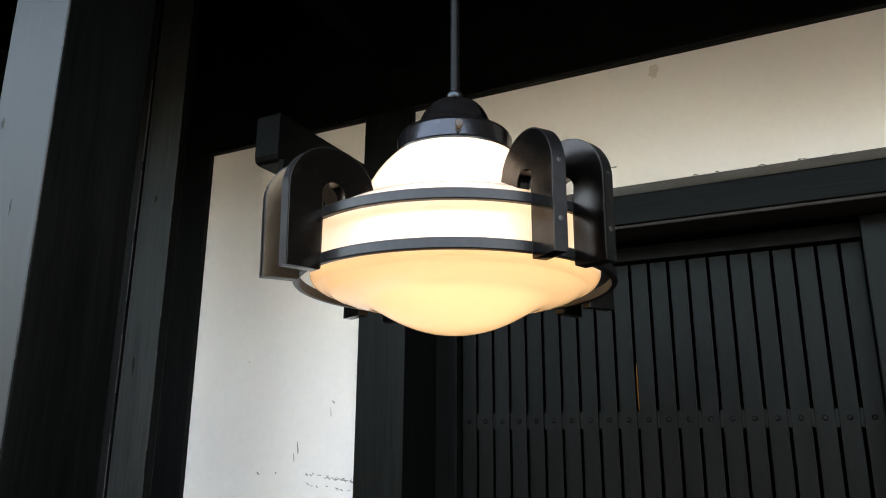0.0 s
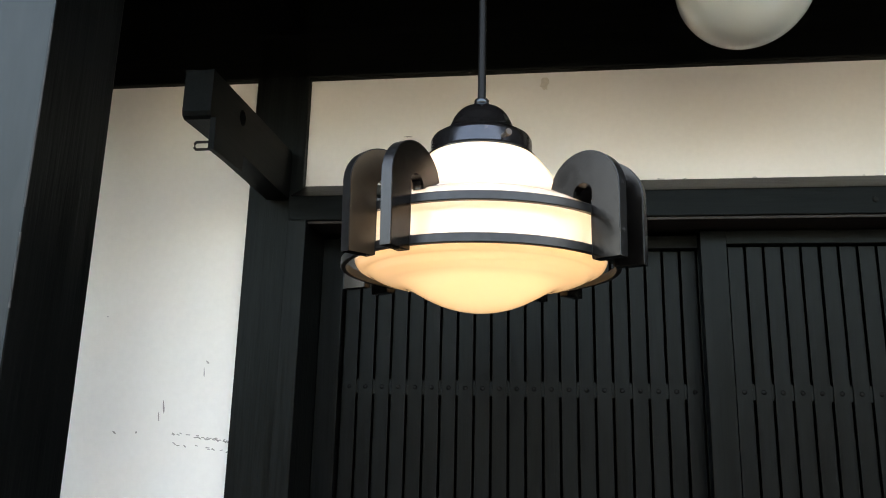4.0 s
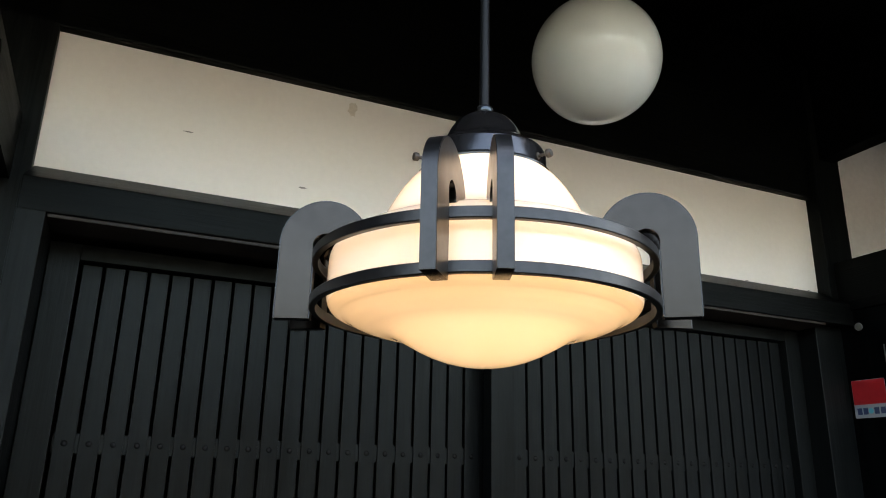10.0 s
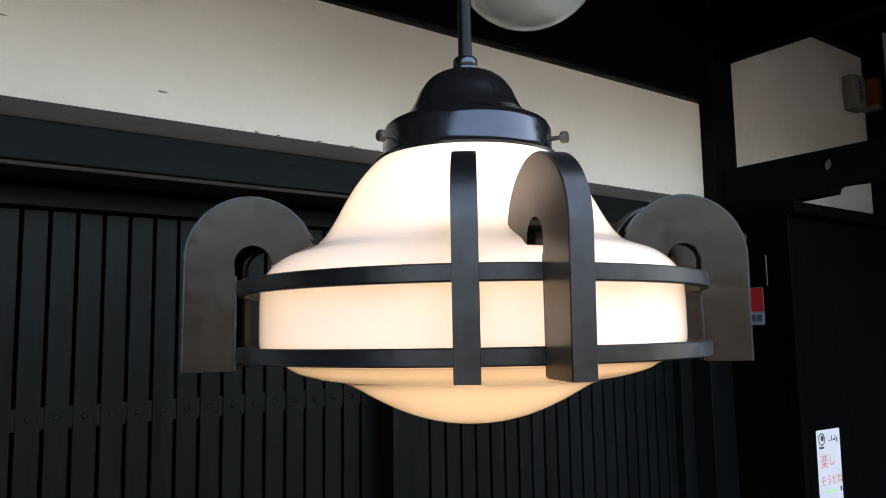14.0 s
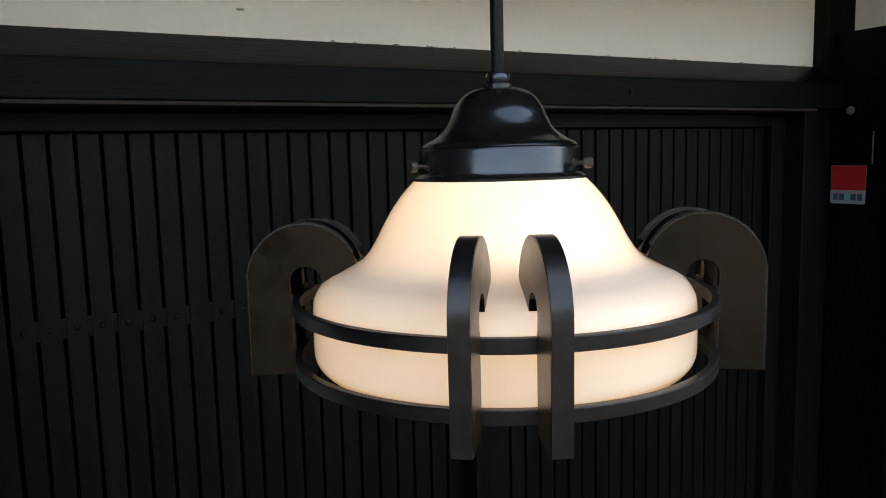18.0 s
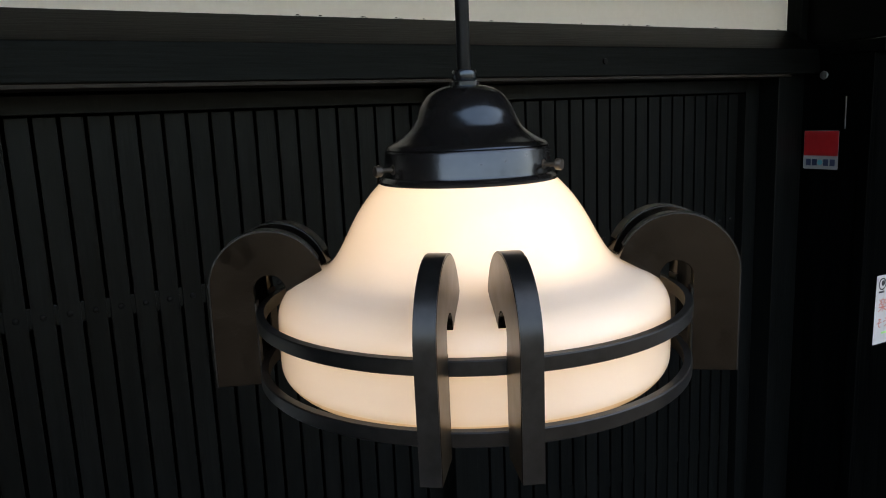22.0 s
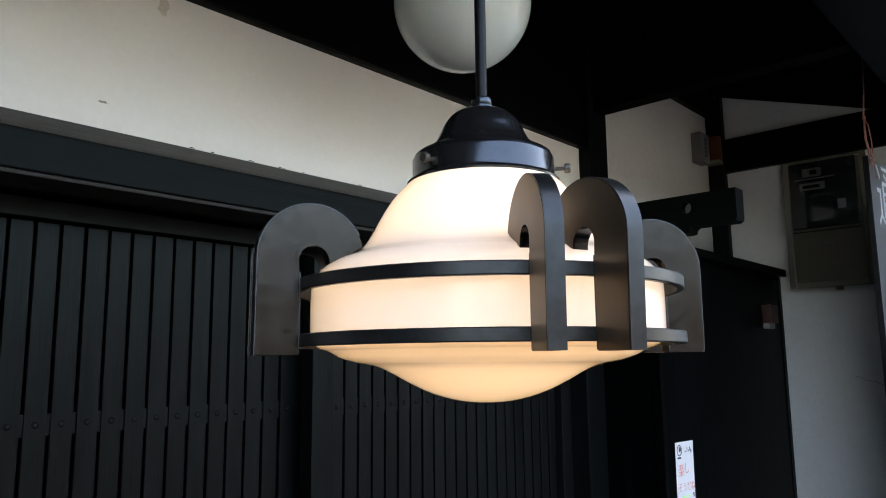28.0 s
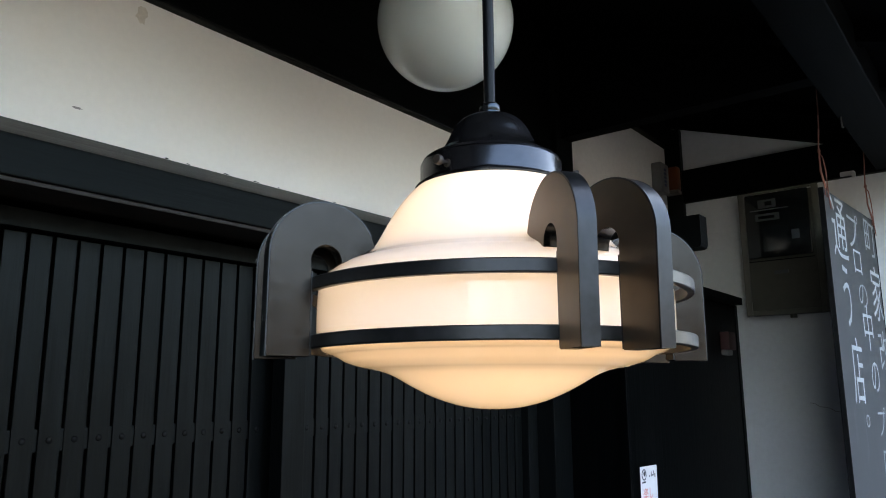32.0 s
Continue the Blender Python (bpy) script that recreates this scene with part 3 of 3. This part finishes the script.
screw_shape = [(0, 0.0745), (0.0021, 0.0745), (0.0021, 0.0790), (0.0046, 0.0790), (0.0046, 0.0805), (0.0021, 0.0810), (0.0021, 0.0915), (0.0048, 0.0918), (0.0054, 0.0925), (0.0054, 0.0970), (0.0046, 0.0982), (0, 0.0984)]
scr = part("screw", lathe([(r, z) for r, z in screw_shape], 16), screw_metal, lamp, "tarnished brass set screw", 40)
for k, az in enumerate((-60.7, 179.8, 58.5)):
    m = pose(0, 0, 1.9268 - Z0, 0, 90, az)
    if k:
        again(scr, lamp, m)
    else:
        scr.matrix_basis = m

glass = smooth_profile([(0.0790, 1.9150), (0.0850, 1.9128), (0.0965, 1.9010), (0.1078, 1.8860), (0.1172, 1.8700), (0.1258, 1.8540), (0.1347, 1.8405), (0.1448, 1.8315), (0.1580, 1.8255), (0.1720, 1.8195), (0.1830, 1.8100), (0.1893, 1.7985), (0.1908, 1.7850)], 4)
glass += smooth_profile([(0.1910, 1.7800), (0.1910, 1.7520), (0.1904, 1.7440), (0.1890, 1.7396)], 4)
bowl = smooth_profile([(0.1890, 1.7396), (0.1868, 1.7360), (0.1832, 1.7324), (0.1776, 1.7297), (0.1722, 1.7281), (0.1655, 1.7246), (0.1580, 1.7206), (0.1430, 1.7161), (0.1290, 1.7136), (0.1172, 1.7105), (0.1050, 1.7050), (0.0900, 1.6965), (0.0700, 1.6865), (0.0480, 1.6785), (0.0250, 1.6735), (0, 1.6718)], 4)
shade = part("shade", lathe(up(glass), 128), opal_lit, lamp, "glowing opal glass shade", 80)
part("bowl", lathe(up(bowl), 128), opal_bowl, lamp, "glowing peach opal glass bowl", 80)

ring = part("ring", lathe([(0.2030, -0.0062), (0.2095, -0.0062), (0.2105, -0.0052), (0.2105, 0.0052), (0.2095, 0.0062), (0.2030, 0.0062)], 128, closed=True), iron, lamp, "flat black iron ring", 35)
ring.matrix_basis = pose(0, 0, 1.7935 - Z0)
again(ring, lamp, pose(0, 0, 1.7382 - Z0))

# the hooked fins that stand round the rings, in four pairs
RO, ZB, CZ = 0.2525, 1.7240 - Z0, 1.8200 - Z0
SR, SZ, R2 = 0.1965, 1.8160 - Z0, 0.0155


def hook_arc(centre, reach, height):
    """The round head of a fin, from its outer edge over the top to the tip."""
    return [(centre + reach * math.cos(a), CZ + height * math.sin(a)) for a in (radians(166) * i / 26 for i in range(27))]


TH = 0.0082


def make_fin(side, centre, reach, height, glow_tint=False, glow_both=False):
    """One hooked fin with its straps and rivets. side: the way its inner face, tinted tan for lamp glow where asked,
    looks along its own y.
    """
    arc = hook_arc(centre, reach, height)
    outline = [(RO, ZB)] + arc + [(SR - R2, SZ - 0.002)]
    outline += [(SR + R2 * math.cos(a), SZ + R2 * math.sin(a)) for a in (math.pi - math.pi * i / 12 for i in range(13))]
    outline += [(0.2115, SZ - 0.006), (0.2115, ZB)]
    strap_line = [(RO, ZB)] + arc[:25]
    fin = part("fin", prism(outline, "y", -TH, TH, 0.0004), fin_face, lamp, "grey hooked wooden fin", 30)
    fin.data.materials.append(fin_glow)
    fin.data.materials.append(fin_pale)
    # Faces beside the lit glass take its warm glow as colour.
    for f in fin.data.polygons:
        if glow_tint and f.normal.y * side > 0.7:
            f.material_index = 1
        elif glow_both and f.normal.y * side < -0.7:
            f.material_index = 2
        if abs(f.normal.y) > 0.95:
            f.use_smooth = False
    bm = bmesh.new()
    cols = []
    for i, (r, z) in enumerate(strap_line):
        n = (Vector((r, z)) - Vector((centre, CZ))).normalized() if i and z > CZ - 1e-6 else Vector((1, 0))
        a, b = Vector((r, z)), Vector((r, z)) + n * 0.0014
        cols.append([bm.verts.new((a.x, -TH + 0.0004, a.y)), bm.verts.new((b.x, -TH + 0.0004, b.y)), bm.verts.new((b.x, TH - 0.0004, b.y)), bm.verts.new((a.x, TH - 0.0004, a.y))])
    for p, q in zip(cols, cols[1:]):
        for k in range(4):
            bm.faces.new((p[k], p[(k + 1) % 4], q[(k + 1) % 4], q[k]))
    bm.faces.new(cols[0])
    bm.faces.new(cols[-1][::-1])
    part("edge_strap", bm, iron, fin, "black iron strap along the outer edge", 30)
    part("inner_strap", box(0.2098, 0.2114, -TH, TH, ZB + 0.001, 1.805 - Z0), iron, fin, "black iron strap along the inner edge")
    rivet = part("rivet", lathe([(0.0033, 0), (0.0030, 0.0004), (0.0018, 0.0008), (0, 0.0009)], 12), rivet_metal, fin, "rubbed iron rivet", smooth=60)
    rivet.matrix_basis = pose(RO + 0.0013, 0, 1.7590 - Z0, 0, 90, 0)
    again(rivet, fin, pose(RO + 0.0013, 0, 1.8230 - Z0, 0, 90, 0))
    return fin


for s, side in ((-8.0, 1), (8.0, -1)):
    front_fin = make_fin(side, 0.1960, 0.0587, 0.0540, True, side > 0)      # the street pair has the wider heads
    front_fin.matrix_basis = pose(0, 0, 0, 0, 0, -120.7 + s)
    east_fin = make_fin(side, 0.1975, 0.0556, 0.0560)
    east_fin.matrix_basis = pose(0, 0, 0, 0, 0, -30.45 + s)
    first_fin = make_fin(side, 0.1980, 0.0538, 0.0536)
    first_fin.matrix_basis = pose(0, 0, 0, 0, 0, -120.45 + 180 + s)
    for pair in (3,):
        f = again(first_fin, lamp, pose(0, 0, 0, 0, 0, -120.45 + 90 * pair + s))
        for ch in first_fin.children:
            again(ch, f, ch.matrix_basis.copy())

# ---- the unlit globe lamp ----
globe = thing("globe_lamp", (0.564, 0.510, 2.90), "unlit white opal glass globe lamp under the eaves", "lamp")
GR, GZ = 0.156, 2.522 - 2.90
part("globe", lathe([(GR * math.sin(a), GZ - GR * math.cos(a)) for a in (radians(0 + 158 * i / 48) for i in range(49))], 72), opal_white, globe, "glossy white opal glass globe", 60)
part("fitter", lathe([(0.062, GZ + 0.138), (0.068, GZ + 0.138), (0.070, GZ + 0.150), (0.066, GZ + 0.190), (0.03, GZ + 0.20), (0.0, GZ + 0.20)], 48), cap_metal, globe, "dark metal fitter", 35)
part("stem", lathe([(0, GZ + 0.19), (0.012, GZ + 0.19), (0.012, 0.10), (0, 0.10)], 16), cap_metal, globe, "", 40)

# ---- things on the cupboard and the walls ----


def writing(name, text, size, mat, parent, m, stretch=1.0, weight=0.0):
    """Flat letters as a mesh, under parent."""
    cu = bpy.data.curves.new(name, "FONT")
    cu.body, cu.size, cu.align_x, cu.align_y, cu.extrude, cu.offset = text, size, "CENTER", "CENTER", 0.0002, weight
    cu.resolution_u = 3
    tmp = new(name, cu)
    me = bpy.data.meshes.new_from_object(tmp.evaluated_get(bpy.context.evaluated_depsgraph_get()))
    bpy.data.objects.remove(tmp)
    me.materials.clear()
    me.materials.append(mat)
    ob = new(name, me)
    ob.parent = parent
    ob.matrix_basis = m @ Matrix.Diagonal((stretch, 1, 1, 1))
    return ob


def plate(w, h, r, t, steps=5):
    """A thin plate with rounded corners, in the x-z plane, facing -y."""
    pts = []
    for cx, cz, a0 in ((w / 2 - r, h / 2 - r, 0), (-w / 2 + r, h / 2 - r, 90), (-w / 2 + r, -h / 2 + r, 180), (w / 2 - r, -h / 2 + r, 270)):
        pts += [(cx + r * math.cos(radians(a0 + 90 * i / steps)), cz + r * math.sin(radians(a0 + 90 * i / steps))) for i in range(steps + 1)]
    return prism(pts, "y", 0, -t)


# the sticker faces the doors' side
st = thing("security_sticker", (1.8452, 0.860, 1.817), "red and white square sticker on the cupboard side", "sticker")
st.rotation_euler = (0, 0, radians(-90))
part("white_field", plate(0.118, 0.122, 0.004, 0.0006), white_vinyl, st)
part("red_field", box(-0.058, 0.058, -0.0011, -0.0005, -0.018, 0.060, 0.0002), red_vinyl, st, "red upper field")
for k, x in enumerate((-0.041, -0.020, 0.019, 0.041)):
    part("bar", box(x - 0.0085, x + 0.0085, -0.0011, -0.0005, -0.050, -0.029, 0.0002), navy_ink, st, "navy bar")
part("dot", lathe([(0, 0.0011), (0.0085, 0.0011), (0.0085, 0.0005)], 20), teal_ink, st, "teal dot").matrix_basis = pose(-0.001, 0, -0.0395, 90, 0, 0)

knob = tagged(part("round_bolt", lathe([(0.006, 0), (0.006, 0.008), (0.012, 0.009), (0.0135, 0.012), (0.012, 0.017), (0.006, 0.019), (0.0, 0.0195)], 24), steel, None, "shiny steel bolt head on the cupboard side", 40), category="bolt")
knob.matrix_basis = pose(1.8465, 0.854, 2.050, 0, -90, 0)

strip = tagged(part("key_strip", box(-0.0016, 0.0016, -0.003, 0, -0.050, 0.050, 0.0005), strip_metal, None, "thin pale metal strip on the cupboard side"), category="strip")
strip.matrix_basis = pose(1.8460, 0.784, 1.933, 0, 0, -90)

note = thing("handwritten_note", (2.003, 0.7045, 1.302), "white handwritten note taped to the cupboard front", "note")
note.rotation_euler = (0, radians(1.0), 0)
part("sheet", plate(0.148, 0.228, 0.002, 0.0006), paper, note)
for text, x, z, size in (("楽", -0.034, 0.012, 0.050), ("し", 0.012, 0.016, 0.044), ("そうだね", 0.006, -0.047, 0.036)):
    writing("red_writing", text, size, ink_red, note, pose(x, -0.0012, z, 90, 0, 0), 0.95, 0.0)
for x, z, w, h in ((0.006, 0.078, 0.010, 0.004), (0.022, 0.084, 0.004, 0.018), (0.036, 0.080, 0.012, 0.005), (0.044, 0.088, 0.004, 0.014), (0.054, 0.078, 0.006, 0.014)):
    part("stroke", box(x - w / 2, x + w / 2, -0.0011, -0.0005, z - h / 2, z + h / 2, 0.0002), ink_black, note, "black marker stroke")
part("doodle", lathe([(0.016, 0.0011), (0.020, 0.0011), (0.020, 0.0005), (0.016, 0.0005)], 20, closed=True), ink_black, note, "black round doodle").matrix_basis = pose(-0.042, 0, 0.085, 90, 0, 0)
part("doodle", lathe([(0, 0.0011), (0.009, 0.0011), (0.009, 0.0005)], 16), ink_black, note, "black round doodle").matrix_basis = pose(-0.038, 0, 0.088, 90, 0, 0)
part("doodle", box(-0.060, -0.030, -0.0011, -0.0005, 0.056, 0.062), ink_black, note, "black marker line")
part("green_stroke", box(-0.03, 0.03, -0.0011, -0.0005, -0.082, -0.076, 0.0002), ink_green, note, "green marker line")
part("heart", box(0.058, 0.067, -0.0011, -0.0005, -0.085, -0.070, 0.0003), ink_black, note, "black marker spot")

bell = thing("fire_bell", (2.955, 0.704, 1.905), "small dull red box with a grey base on the cupboard", "box")
part("case", box(-0.050, 0.050, -0.045, 0, -0.03, 0.055, 0.006), dull_red, bell, "dull red case", 40)
part("base", box(-0.040, 0.040, -0.03, 0, -0.055, -0.03, 0.004), grey_plastic, bell, "grey base")

alarm = thing("alarm_box", (3.008, 1.011, 2.79), "pale grey alarm box with dark lettering bars", "alarm")
part("case", box(-0.053, 0.053, -0.055, 0, -0.080, 0.080, 0.008), grey_plastic, alarm, "", 40)
for k in range(5):
    part("bar", box(-0.012, 0.014, -0.0565, -0.0545, 0.036 - 0.021 * k, 0.050 - 0.021 * k), navy_ink, alarm, "dark lettering bar")
beacon = thing("alarm_beacon", (3.158, 0.966, 2.725), "orange plastic alarm light on the corner timber", "alarm")
part("base", box(-0.05, 0, -0.038, 0.038, 0, 0.02, 0.003), grey_plastic, beacon)
part("lens", box(-0.055, -0.002, -0.040, 0.040, 0.02, 0.150, 0.012), orange_plastic, beacon, "orange lens", 40)

mt = thing("electricity_meter", (3.199, 0.445, 2.345), "beige plastic electricity meter box with a smoked window", "meter")
part("housing", box(-0.095, 0, -0.180, 0.180, -0.300, 0.300, 0.018), meter_beige, mt, "beige plastic housing", 40)
rim = box(-0.102, -0.090, -0.192, -0.160, -0.304, 0.312, 0.004)
for y0, y1, z0, z1 in ((0.150, 0.180, -0.304, 0.312), (-0.160, 0.150, 0.300, 0.312), (-0.160, 0.150, -0.304, -0.280)):
    side_bar = box(-0.102, -0.090, y0, y1, z0, z1, 0.004)
    bars = bpy.data.meshes.new("rim")
    side_bar.to_mesh(bars)
    side_bar.free()
    rim.from_mesh(bars)
    bpy.data.meshes.remove(bars)
part("rim", rim, meter_rim, mt, "paler beige rim of the cover")
part("window_frame", box(-0.106, -0.094, -0.146, 0.146, -0.024, 0.298, 0.006), meter_glass, mt, "black window surround", 40)
part("dial", box(-0.1085, -0.1055, 0.000, 0.083, 0.224, 0.265), meter_dial, mt, "grey dial plate")
part("dial", box(-0.1085, -0.1055, -0.012, 0.100, 0.160, 0.195), meter_dial, mt, "grey dial plate")
part("dial", box(-0.1085, -0.1055, -0.095, -0.060, 0.055, 0.100), meter_dial, mt, "grey dial plate")
part("digit_window", box(-0.1095, -0.1080, 0.018, 0.050, 0.234, 0.255), meter_glass, mt, "dark digit window")
part("digit_window", box(-0.1095, -0.1080, 0.010, 0.085, 0.169, 0.184), meter_glass, mt, "dark digit window")
part("highlight_strip", box(-0.1085, -0.1055, -0.055, 0.123, 0.2125, 0.2165), steel, mt, "steel strip")
part("label", box(-0.097, -0.0945, -0.028, 0.036, -0.106, -0.089), meter_dial, mt, "pale label")
part("seam", box(-0.097, -0.0945, -0.150, 0.150, -0.040, -0.036), near_black, mt)
part("pipe", tube([(-0.04, -0.02, -0.30), (-0.04, -0.02, -0.318)], 0.016, 14), meter_beige, mt)

board = thing("blackboard", (2.430, 0.10, 0.90), "chalked blackboard hanging from the purlin on reddish cords", "blackboard")
board.rotation_euler = (0, 0, radians(-3.9))
part("panel", box(-0.030, 0.728, 0, 0.010, 0.004, 1.551, 0.002), slate, board, "dusty black writing panel")
part("edge", box(-0.040, -0.030, -0.002, 0.018, 0, 1.555, 0.001), iron, board, "black edging strip")
part("edge", box(0.728, 0.736, -0.002, 0.018, 0, 1.555, 0.001), iron, board, "black edging strip")
part("backing", box(-0.030, 0.728, 0.010, 0.016, 0.004, 1.551), near_black, board, "black backing board")
CHALK = (("通", 0.134, 1.399, 0.242, 0.185), ("う", 0.152, 1.130, 0.255, 0.130), ("店", 0.190, 0.838, 0.244, 0.150), ("。", 0.310, 0.700, 0.150, 0.150),
         ("プ", 0.335, 1.426, 0.160, 0.170), ("ロ", 0.367, 1.306, 0.125, 0.140), ("の", 0.398, 1.166, 0.115, 0.140), ("中", 0.423, 1.022, 0.177, 0.155),
         ("の", 0.452, 0.830, 0.145, 0.126), ("プ", 0.471, 0.644, 0.115, 0.125), ("ロ", 0.482, 0.481, 0.135, 0.110),
         ("町", 0.625, 1.440, 0.165, 0.175), ("家", 0.640, 1.179, 0.230, 0.165), ("改", 0.650, 0.936, 0.165, 0.150))
for ch, x, z, tall, wide in CHALK:
    size = tall / 0.86
    writing("chalk_letter", ch, size, chalk, board, pose(x, -0.0006, z, 90, random.uniform(-4, 4), 0), wide / (0.86 * size), -0.0014)
for s, lean in ((-0.018, 0.012), (0.70, -0.03)):
    at = Vector((2.43 + 0.9977 * s, 0.100 - 0.068 * s + 0.012, 2.452))
    c = thing("cord", at, "thin reddish cord knotted round the blackboard's top edge", "cord", "blackboard cords")
    for k, w in ((0, -0.010), (1, 0.011)):
        part("strand", tube([(w * 1.6, -0.016, -0.030), (w * 1.5, -0.018, 0.0), (w + lean * 0.1, -0.006, 0.07), (w * 0.3 + lean * 0.4, -0.006, 0.17), (lean * 0.7, -0.014, 0.26), (lean, -0.02, 0.425)], 0.0026, 8), cord_red, c)
    part("knot", lathe(smooth_profile([(0.0, 0.0), (0.0055, 0.004), (0.0065, 0.011), (0.004, 0.018), (0.0, 0.021)], 3), 10), cord_red, c, "small knot", 60).matrix_basis = pose(lean * 0.35, -0.006, 0.145)
    part("loose_end", tube([(lean * 0.35, -0.006, 0.15), (lean * 0.35 + 0.018, -0.014, 0.13), (lean * 0.35 + 0.030, -0.018, 0.07), (lean * 0.35 + 0.024, -0.020, -0.02), (lean * 0.35 + 0.031, -0.022, -0.075)], 0.0022, 8), cord_red, c, "loose hanging end")

# marks and stains
for name, x, z, w, h, mat, label in (("stain", 0.105, 2.520, 0.016, 0.026, stain_brown, "brown water stain"), ("scuff", -0.017, 2.262, 0.012, 0.003, scuff_grey, "small grey scuff"), ("scuff", -0.314, 2.358, 0.014, 0.002, scuff_grey, "small grey scuff")):
    parent = bpy.data.objects["wall_band"]
    bm = bmesh.new()
    n = 14
    ring_v = [bm.verts.new((x + w * random.uniform(0.6, 1.1) * math.cos(2 * math.pi * i / n), 1.0112, z + h * random.uniform(0.6, 1.1) * math.sin(2 * math.pi * i / n))) for i in range(n)]
    bm.faces.new(ring_v)
    part(name, bm, mat, parent, label)
band = bpy.data.objects["wall_band"]
for k in range(13):
    x, w, h = random.uniform(-0.55, 1.82), random.uniform(0.003, 0.012), random.uniform(0.0008, 0.0028)
    part("chip", prism([(x - w, 2.2050), (x - w * 0.3, 2.2055 + h), (x + w * 0.4, 2.2055 + h * 0.5), (x + w, 2.2050)], "y", 1.0113, 1.0125), near_black, band, "dark chip in the plaster edge")
parent = bpy.data.objects["wall_left"]
for x, z, w, h, tilt in ((-0.897, 1.660, 0.007, 0.004, 40), (-0.905, 1.628, 0.002, 0.016, -5), (-1.235, 1.795, 0.003, 0.002, 0), (-1.17, 1.45, 0.008, 0.003, 30), (-1.10, 1.452, 0.003, 0.004, 10), (-1.022, 1.525, 0.003, 0.022, -8), (-1.035, 1.500, 0.002, 0.016, -8)):
    bm = bmesh.new()
    n = 12
    ring_v = [bm.verts.new((w * random.uniform(0.6, 1.1) * math.cos(2 * math.pi * i / n), 0, h * random.uniform(0.6, 1.1) * math.sin(2 * math.pi * i / n))) for i in range(n)]
    bm.faces.new(ring_v)
    part("scuff", bm, scuff_grey, parent, "grey scuff").matrix_basis = pose(x, 1.0092, z, 0, tilt, 0)
for k in range(46):
    x = -0.99 + 0.19 * random.random()
    z = 1.452 - 0.10 * (x + 0.99) + random.choice((0, 0, 0, -0.028)) + random.uniform(-0.004, 0.004)
    part("scratch", box(-random.uniform(0.002, 0.007), random.uniform(0.002, 0.007), 1.0085, 1.0102, -0.0012, 0.0012), scuff_grey, parent).matrix_basis = pose(x, 0, z, 0, random.uniform(-25, 40), 0)
clip_plastic = material("pale clip plastic", (0.42, 0.42, 0.41), 0.45, vary=0.1, bump=0.0)
arris_wood = material("rubbed edge wood", (0.030, 0.030, 0.030), 0.6, vary=0.4, bump=0.1, scale=60, spec=0.2)
knot_dark = material("dark knot", (0.004, 0.0045, 0.0045), 0.5, vary=0.2, bump=0.1, scale=90, spec=0.1)
for post, x, y, z, w, h in (("post_front", -0.774, -0.1662, 2.057, 0.006, 0.012), ("post_front", -0.716, -0.1662, 1.90, 0.003, 0.016), ("post_back", -1.258, 0.5848, 2.227, 0.008, 0.010), ("post_back", -1.273, 0.5848, 1.746, 0.007, 0.030)):
    bm = bmesh.new()
    n = 14
    bm.faces.new([bm.verts.new((x + w * random.uniform(0.6, 1.1) * math.cos(2 * math.pi * i / n), y, z + h * random.uniform(0.6, 1.1) * math.sin(2 * math.pi * i / n))) for i in range(n)])
    part("knot", bm, knot_dark, bpy.data.objects[post], "dark knot in the wood")
nail = tagged(part("nail", lathe([(0.008, 0), (0.007, 0.003), (0.0, 0.004)], 14), nail_dark, None, "black nail head in the lintel", 60), category="nail")
nail.matrix_basis = pose(0.957, 0.8775, 2.095, 90, 0, 0)
# Hook shape added in place of a thin glint under the purlin.
eye = tagged(part("steel_hook", tube([(0, 0, 0.01), (0, 0, -0.02), (0.01, 0, -0.035), (0.03, 0, -0.03)], 0.003, 8), steel, None, "small steel hook standing for a thin bright line under the purlin", 40), category="hook")
eye.location = (2.3, 0.0, 2.684)

# a fine crack in the side wall, a pale clip on the rail, and rubbed arrises on the posts
side = bpy.data.objects["wall_side"]
line = [(3.1985, 0.400 - 0.021 * k, 1.626 - 0.0068 * k + 0.004 * math.sin(2.1 * k)) for k in range(7)]
part("crack", tube(line, 0.0018, 6), scuff_grey, side, "fine dark crack in the plaster")
clip = thing("cord_clip", (3.165, 0.133, 2.690), "small pale plastic clip on the black side rail", "clip")
part("body", box(-0.010, 0.0, -0.030, 0.030, -0.010, 0.012, 0.003), clip_plastic, clip, "", 40)
part("jaw", box(-0.022, -0.008, -0.036, -0.020, -0.024, 0.004, 0.003), clip_plastic, clip, "", 40)
for post, x, y in (("post_front", -0.6462, -0.1648), ("post_back", -1.1888, 0.5860), ("trim_strip", -1.3328, 0.5860)):
    z = 1.05
    while z < 2.55:
        n = random.uniform(0.10, 0.32)
        part("rubbed_arris", tube([(x, y, z), (x + random.uniform(-0.0004, 0.0004), y, z + n * 0.5), (x, y, z + n)], random.uniform(0.0013, 0.0022), 6), arris_wood, bpy.data.objects[post], "rubbed paler edge")
        z += n + random.uniform(0.02, 0.16)
